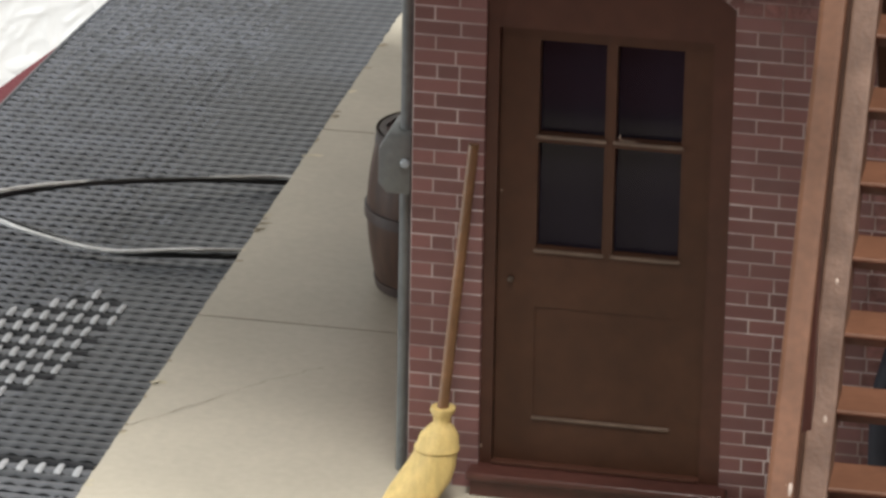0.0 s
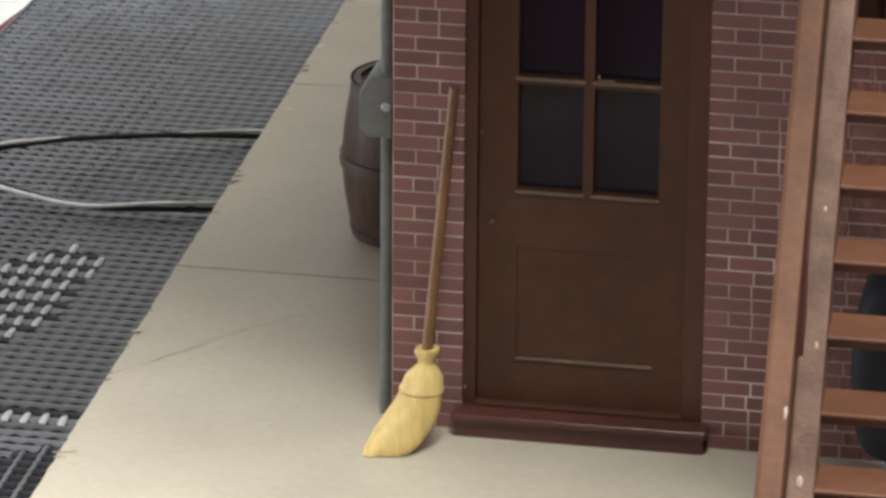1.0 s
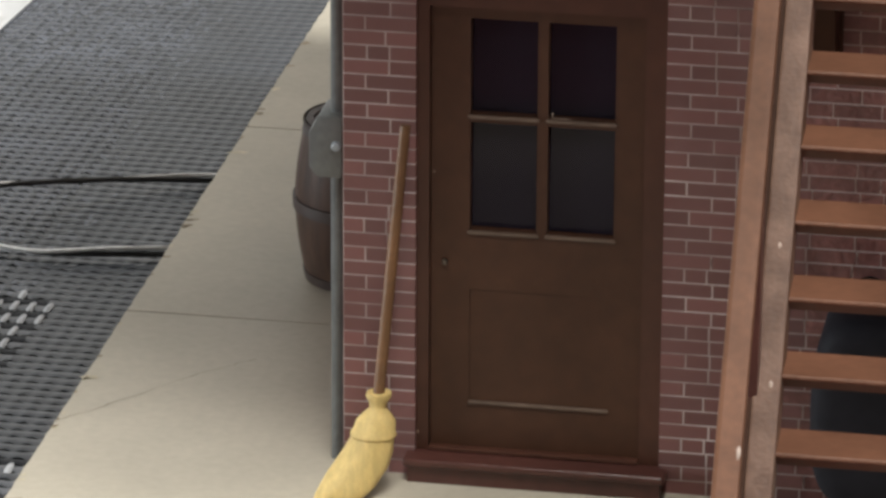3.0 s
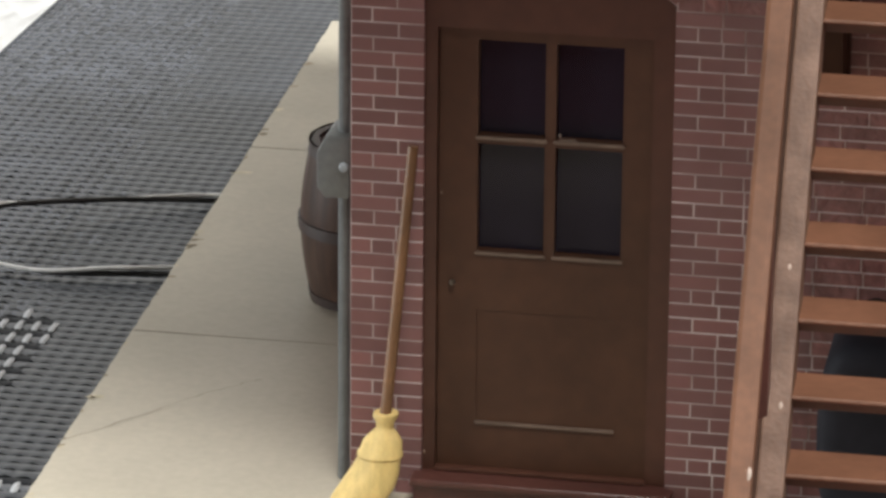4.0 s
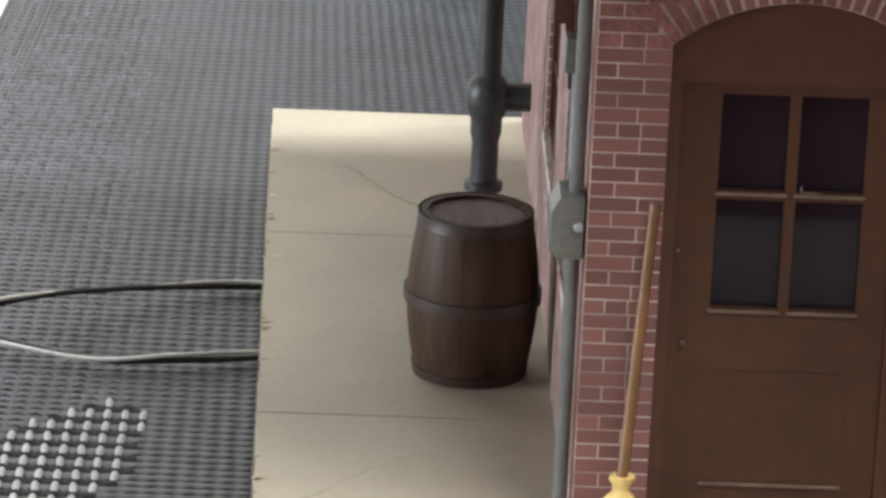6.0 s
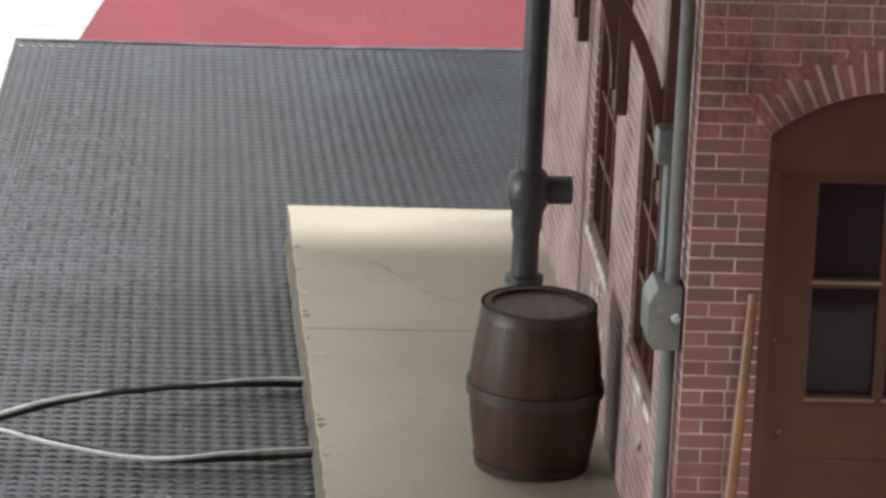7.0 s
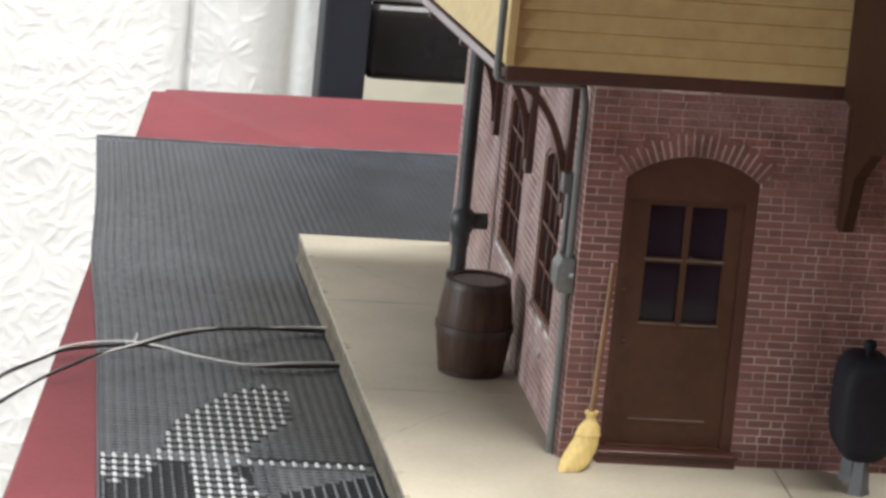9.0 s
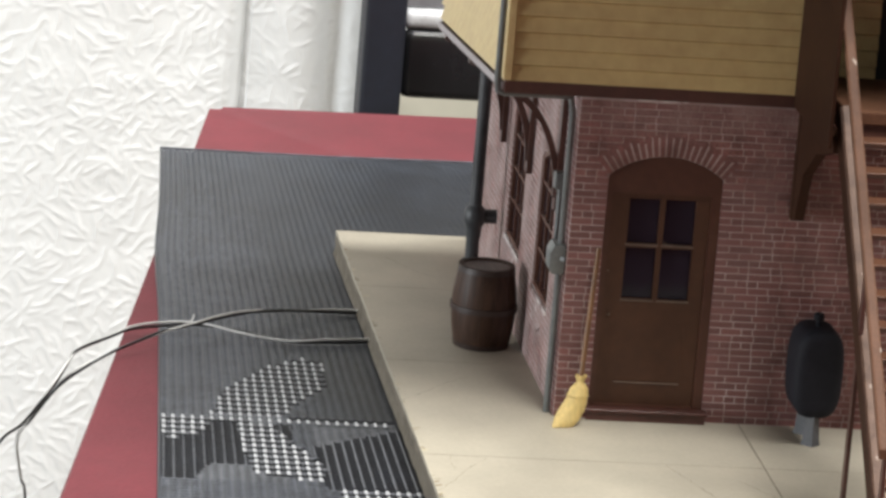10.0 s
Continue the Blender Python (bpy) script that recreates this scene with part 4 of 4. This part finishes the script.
def make_stairs():
    t = thing("staircase", (5.6, -6, 0), "brown open staircase with handrail up to the landing", "staircase")
    dz, dy, top_y, top_z, wide, left_x = 0.486, 0.4337, -3.273, 7.242, 2.294, 4.609
    part("landing", box(4.58, 8.6, -3.273, -0.235, 6.99, 7.242, 0.03), STAIR, t, "brown landing platform")
    part("landing_joist", box(4.58, 8.5, -3.2, -0.235, 6.74, 6.988, 0.02), TRIM, t)
    part("side_panel", box(4.17, 4.25, -3.75, -0.235, 6.60, 12.6, 0.015), PANEL_SHADE, t, "dark brown side panel")

    def lean(y):
        return -0.03 * (y + 8.10)

    def slanted(x0, x1, lift, thick, y0, y1, mat, name, bevel=0.02):
        bm = box(0, 1, 0, 1, 0, 1)
        for v in bm.verts:
            y = y0 + (y1 - y0) * v.co.y
            z = top_z + (y - top_y) * dz / dy
            v.co = Vector(((x0 if v.co.x < 0.5 else x1) + lean(y), y, z + lift - thick * (1 - v.co.z)))
        bmesh.ops.bevel(bm, geom=bm.edges[:], offset=bevel, segments=2, profile=0.6, affect="EDGES")
        return part(name, bm, mat, t)

    foot = top_y - (top_z - 0.4) * dy / dz
    for x in (left_x, left_x + wide):
        slanted(x, x + 0.22, 0.116, 0.60, foot, top_y - 0.003, STRINGER, "stringer")
        # thin dark board: shade on the stringer's outer face, put into colour
        slanted(x - 0.04, x - 0.003, 0.097, 0.58, foot, top_y - 0.003, PANEL_SHADE, "stringer_shade", 0.008)
        slanted(x - 0.16, x + 0.053, 1.844, 0.20, foot + 0.1, top_y + 1.5, STAIR, "handrail", 0.04)
        for y in (-6.41, foot + 0.25):
            z = top_z + (y - top_y) * dz / dy
            # posts take the darker trim brown to stand for the shade between the rails
            part("post", box(x - 0.03 + lean(y), x + 0.045 + lean(y), y - 0.1, y + 0.1, 0, z + 1.63, 0.012), TRIM, t)
    for k in range(1, 15):
        z, y = top_z - dz * k, top_y - dy * k
        part("tread", tread(left_x + 0.194 + lean(y), left_x + wide + 0.02 + lean(y), y, z), TREAD, t)
    for x, y, lift, r in ((4.72, -6.44, 0.126, 0.022), (4.70, -5.66, 0.126, 0.018), (4.74, -7.70, 0.126, 0.025), (4.69, -8.18, 0.126, 0.030), (4.57, -8.13, 1.844, 0.035), (4.54, -7.84, 1.844, 0.030), (4.59, -7.94, 1.844, 0.045), (4.68, -7.21, 0.126, 0.035), (4.57, -3.92, 1.844, 0.060)):
        z = top_z + (y - top_y) * dz / dy + lift
        bm = bmesh.new()
        bmesh.ops.create_icosphere(bm, subdivisions=2, radius=r)
        for v in bm.verts:
            v.co = Vector((v.co.x * 0.8 + x + lean(y) + 0.03, v.co.y * (1.0 + 6 * v.co.x) + y, v.co.z * 0.22 + z - 0.01 + v.co.y * dz / dy))
        part("glue_mark", bm, GLUE, t, "pale dried glue mark", smooth=True)
    # knee brace under the landing
    bm = bmesh.new()
    prof = [(-0.24, 4.35), (-0.24, 6.735), (-3.4, 6.735), (-3.4, 6.45), (-1.9, 6.05), (-0.9, 5.4), (-0.45, 4.35)]
    for x in (4.36, 4.56):
        bm.faces.new([bm.verts.new((x, a, b)) for a, b in prof])
    vs = bm.verts[:]
    n = len(prof)
    for k in range(n):
        j = (k + 1) % n
        bm.faces.new((vs[k], vs[j], vs[n + j], vs[n + k]))
    bmesh.ops.recalc_face_normals(bm, faces=bm.faces[:])
    part("landing_brace", bm, PANEL_SHADE, t, "dark brown brace under the landing")
    part("wall_plate", box(4.34, 4.58, -0.237, -0.022, 4.3, 6.5, 0.02), PANEL_SHADE, t)


make_stairs()

# ---- conduit and meter ----
def make_conduit():
    t = thing("conduit", (-0.15, 0.3, 0), "grey plastic conduit with meter box on the brick wall", "conduit")
    run = [(-1.68, 0.02, 13), (-1.68, 0.02, 6.75), (-1.66, 0.02, 6.55), (-1.5, 0.04, 6.5), (-0.35, 0.2, 6.47), (-0.16, 0.25, 6.43), (-0.1, 0.27, 6.1), (-0.1, 0.27, 3.2)]
    part("riser", tube(run, 0.068, 14), GREY, t, smooth=True)
    part("lower_pipe", tube([(-0.1, 0.27, 3.0), (-0.1, 0.27, 0.0)], 0.068, 14), GREY, t, smooth=True)
    bm = bmesh.new()
    prof = [(-0.335, 2.98), (-0.335, 3.32), (-0.25, 3.48), (-0.02, 3.48), (-0.02, 2.88), (-0.26, 2.88)]
    for y in (0.06, 0.6):
        bm.faces.new([bm.verts.new((x, y, z)) for x, z in prof])
    vs = bm.verts[:]
    for k in range(6):
        j = (k + 1) % 6
        bm.faces.new((vs[k], vs[j], vs[6 + j], vs[6 + k]))
    bmesh.ops.recalc_face_normals(bm, faces=bm.faces[:])
    bmesh.ops.bevel(bm, geom=bm.edges[:], offset=0.03, segments=2, profile=0.6, affect="EDGES")
    m = part("meter_box", bm, GREY, t, "grey chamfered meter box", smooth=True)
    dial = lathe([(0.045, 0), (0.045, 0.03), (0.033, 0.042), (0.008, 0.044)], 16)
    for v in dial.verts:
        v.co = Vector((-0.075 + v.co.x, 0.06 - v.co.z, 3.2 + v.co.y))
    bmesh.ops.recalc_face_normals(dial, faces=dial.faces[:])
    part("dial", dial, PIPE_PALE, m, "pale round dial", smooth=True)
    part("branch_pipe", tube([(-0.1, 0.95, 4.5), (-0.1, 0.95, 3.5), (-0.12, 0.8, 3.3), (-0.15, 0.55, 3.25)], 0.06, 10), GREY, t, smooth=True)
    part("junction_box", box(-0.24, -0.02, 0.80, 1.10, 4.42, 4.76, 0.04), GREY, t, "small grey junction box", smooth=True)


make_conduit()


def make_downpipe():
    x, y = -0.62, 8.8
    t = thing("downpipe", (x, y, 0), "dark grey stove pipe with elbow beside the wall", "pipe")
    part("upper_pipe", lathe([(0.137, 1.95), (0.137, 5.66)], 20, x, y), PIPE, t, smooth=True)
    part("elbow", lathe([(0.165, 1.46), (0.172, 1.5), (0.172, 1.56), (0.195, 1.6), (0.232, 1.7), (0.242, 1.8), (0.232, 1.9), (0.2, 1.99), (0.15, 2.04), (0.138, 2.05)], 24, x, y), PIPE, t, smooth=True)
    part("spout", tube([(x, y, 1.81), (x + 0.42, y, 1.81), (x + 0.47, y, 1.81)], 0.155, 14), PIPE, t, smooth=True)
    part("lower_pipe", lathe([(0.155, 0.0), (0.155, 0.75), (0.21, 0.76), (0.21, 0.84), (0.15, 0.86), (0.145, 1.3), (0.17, 1.4), (0.17, 1.56)], 20, x, y), PIPE, t, smooth=True)


make_downpipe()


def make_barrel():
    x, y, h = -0.82, 5.05, 1.72
    t = thing("barrel", (x, y, 0), "dark brown wooden barrel with hoops", "barrel")

    def belly(f):
        return 0.555 + 0.135 * math.sin(math.pi * (0.06 + 0.88 * f)) - 0.02

    staves = 14
    for k in range(staves):
        bm = bmesh.new()
        a0, a1 = 2 * math.pi * k / staves + 0.002, 2 * math.pi * (k + 1) / staves - 0.002
        rings = []
        for i in range(13):
            f = i / 12
            r = belly(f)
            rings.append([bm.verts.new((x + rr * math.cos(a), y + rr * math.sin(a), h * f)) for rr, a in ((r, a0), (r * 1.012, (a0 + a1) / 2), (r, a1), (r - 0.07, a1), (r - 0.07, a0))])
        for p, q in zip(rings, rings[1:]):
            for i in range(5):
                j = (i + 1) % 5
                bm.faces.new((p[i], p[j], q[j], q[i]))
        bm.faces.new(rings[0][::-1])
        bm.faces.new(rings[-1])
        bmesh.ops.recalc_face_normals(bm, faces=bm.faces[:])
        part("stave", bm, WOOD, t, smooth=True)
    part("head", lathe([(0.50, h - 0.12), (0.50, h - 0.035)], 32, x, y), LID, t, "worn brown barrel head")

    def hoop(f0, f1, out):
        prof = [(belly(f0) + 0.002, h * f0)] + [(belly(f0 + (f1 - f0) * k / 3) + out, h * (f0 + (f1 - f0) * k / 3)) for k in range(4)] + [(belly(f1) + 0.002, h * f1)]
        part("hoop", lathe(prof, 40, x, y), HOOP, t, smooth=True)

    rim = bmesh.new()
    ro = belly(1.0) + 0.03
    lathe([(belly(0.94) + 0.022, h * 0.93), (ro, h * 0.955), (ro, h + 0.005)], 40, x, y, rim)
    bmesh.ops.delete(rim, geom=[f for f in rim.faces if len(f.verts) > 4], context="FACES")
    part("rim_hoop", rim, HOOP, t, smooth=True)
    hoop(0.0, 0.06, 0.02)
    hoop(0.455, 0.525, 0.035)


make_barrel()


def make_broom():
    t = thing("broom", (0.2, -0.65, 0), "straw broom with brown handle leaning on the brick wall", "broom")
    neck, top = Vector((0.42, -0.44, 0.97)), Vector((0.6, -0.09, 3.5))
    part("handle", tube([neck - (top - neck) * 0.03, neck + (top - neck) * 0.5, top], 0.052, 12, radii=[0.055, 0.055, 0.05]), HANDLE, t, "worn brown handle", smooth=True)
    sections = (
        (0.99, 0.425, -0.435, 0.115, 0.11), (0.955, 0.42, -0.44, 0.12, 0.11), (0.90, 0.418, -0.445, 0.085, 0.08), (0.84, 0.415, -0.45, 0.08, 0.08),
        (0.79, 0.41, -0.455, 0.13, 0.11), (0.72, 0.40, -0.47, 0.185, 0.14), (0.63, 0.385, -0.48, 0.2, 0.15), (0.607, 0.38, -0.485, 0.216, 0.166),
        (0.583, 0.377, -0.488, 0.216, 0.166), (0.57, 0.375, -0.49, 0.202, 0.152), (0.43, 0.333, -0.52, 0.235, 0.15), (0.36, 0.30, -0.545, 0.25, 0.145),
        (0.29, 0.268, -0.575, 0.262, 0.14), (0.21, 0.215, -0.605, 0.262, 0.135), (0.13, 0.17, -0.655, 0.258, 0.128), (0.06, 0.118, -0.70, 0.24, 0.112), (0.015, 0.085, -0.73, 0.215, 0.09), (0.0, 0.075, -0.735, 0.19, 0.07),
    )
    bm = bmesh.new()
    rings = []
    seg = 36
    for z, x, y, rx, ry in sections:
        ring = []
        for k in range(seg):
            a = 2 * math.pi * k / seg
            wob = 1 + (0.006 * math.sin(9 * a) + 0.006 * math.sin(17 * a + 1) if z < 0.54 else 0)
            ring.append(bm.verts.new((x + rx * wob * math.cos(a), y + ry * wob * math.sin(a) - 0.3 * (0.3 - z) * max(0, -math.cos(a)) * (z < 0.3), z)))
        rings.append(ring)
    for p, q in zip(rings, rings[1:]):
        for k in range(seg):
            bm.faces.new((p[k], p[(k + 1) % seg], q[(k + 1) % seg], q[k]))
    bm.faces.new(rings[0])
    bm.faces.new(rings[-1][::-1])
    bmesh.ops.recalc_face_normals(bm, faces=bm.faces[:])
    part("bristles", bm, STRAW, t, "pale yellow swept bristles", smooth=True)


make_broom()


def make_tank():
    x, z0 = 5.0, 0.55
    t = thing("oil_tank", (x, -0.8, 0), "black oval oil tank on grey legs by the wall", "tank")
    bm = bmesh.new()
    rings = []
    for y, s in ((-1.42, 0.55), (-1.40, 0.8), (-1.32, 0.95), (-1.2, 1.0), (-0.45, 1.0), (-0.32, 0.95), (-0.25, 0.7)):
        ring = []
        for k in range(32):
            a = 2 * math.pi * k / 32
            c, q = math.cos(a), math.sin(a)
            px = 0.5 * math.copysign(abs(c) ** 0.62, c) * s
            pz = 0.9 * math.copysign(abs(q) ** 0.62, q) * (1 - (1 - s) * 0.6)
            ring.append(bm.verts.new((x + px, y, z0 + 0.9 + pz)))
        rings.append(ring)
    for p, q in zip(rings, rings[1:]):
        for k in range(32):
            bm.faces.new((p[k], p[(k + 1) % 32], q[(k + 1) % 32], q[k]))
    bm.faces.new(rings[0])
    bm.faces.new(rings[-1])
    bmesh.ops.recalc_face_normals(bm, faces=bm.faces[:])
    part("shell", bm, TANK, t, smooth=True)
    part("filler_cap", lathe([(0.05, 2.33), (0.05, 2.45), (0.1, 2.47), (0.115, 2.53), (0.1, 2.6), (0.04, 2.63)], 20, x - 0.03, -0.9), TANK, t, "black filler cap", smooth=True)
    for y in (-1.22, -0.4):
        for q in (-0.02,):
            bm = bmesh.new()
            lathe([(0.2, 0.0), (0.17, 0.1), (0.13, 0.62)], 4, x + q, y, bm)
            part("leg", bm, LEG, t, "grey tapered leg")


make_tank()

# ---- lime wash stains on the front bricks ----
# ---- bricks ----
BRICK_MESH = unit_brick()
singles, joined = [], []
for b in brick_courses(RIGHT, [DOORWAY], 11, 0.0, 0.33):
    (singles if (b[1] < 0.7 or (b[0] > 2.9 and b[1] < 4.45)) and b[3] < 5.0 and len(singles) < 300 else joined).append(b)
for u0, u1, v0, v1 in singles:
    ob = new("brick", BRICK_MESH)
    jig = 0.003 * math.sin(u0 * 91 + v0 * 57)
    ob.location = Vector(((u0 + u1) / 2, (0.06 - PROUD) / 2 + jig, (v0 + v1) / 2)) * CM
    ob.scale = ((u1 - u0) * CM, (0.06 + PROUD) * CM, (v1 - v0) * CM)
    ob.parent = front_wall


def brickwork(name, rects, to_world, parent, seed, proud=PROUD):
    rng = random.Random(seed)
    verts, faces = [], []
    for u0, u1, v0, v1 in rects:
        d0, d1 = -proud + rng.uniform(-0.001, 0.001), 0.086
        base = len(verts)
        for d in (d0, d1):
            for u, v in ((u0, v0), (u1, v0), (u1, v1), (u0, v1)):
                verts.append(tuple(Vector(to_world(u, d, v)) * CM))
        for f in ((0, 1, 2, 3), (0, 4, 5, 1), (1, 5, 6, 2), (2, 6, 7, 3), (3, 7, 4, 0)):
            faces.append(tuple(base + k for k in f))
    me = bpy.data.meshes.new(name)
    me.from_pydata(verts, [], faces)
    bm = bmesh.new()
    bm.from_mesh(me)
    bmesh.ops.recalc_face_normals(bm, faces=bm.faces[:])
    bm.to_mesh(me)
    bm.free()
    me.materials.append(BRICK)
    ob = new(name, me)
    ob.parent = parent
    tagged(ob, "worn red brickwork with pale joints", kind="stuff")


brickwork("brickwork", joined, front, front_wall, 5)
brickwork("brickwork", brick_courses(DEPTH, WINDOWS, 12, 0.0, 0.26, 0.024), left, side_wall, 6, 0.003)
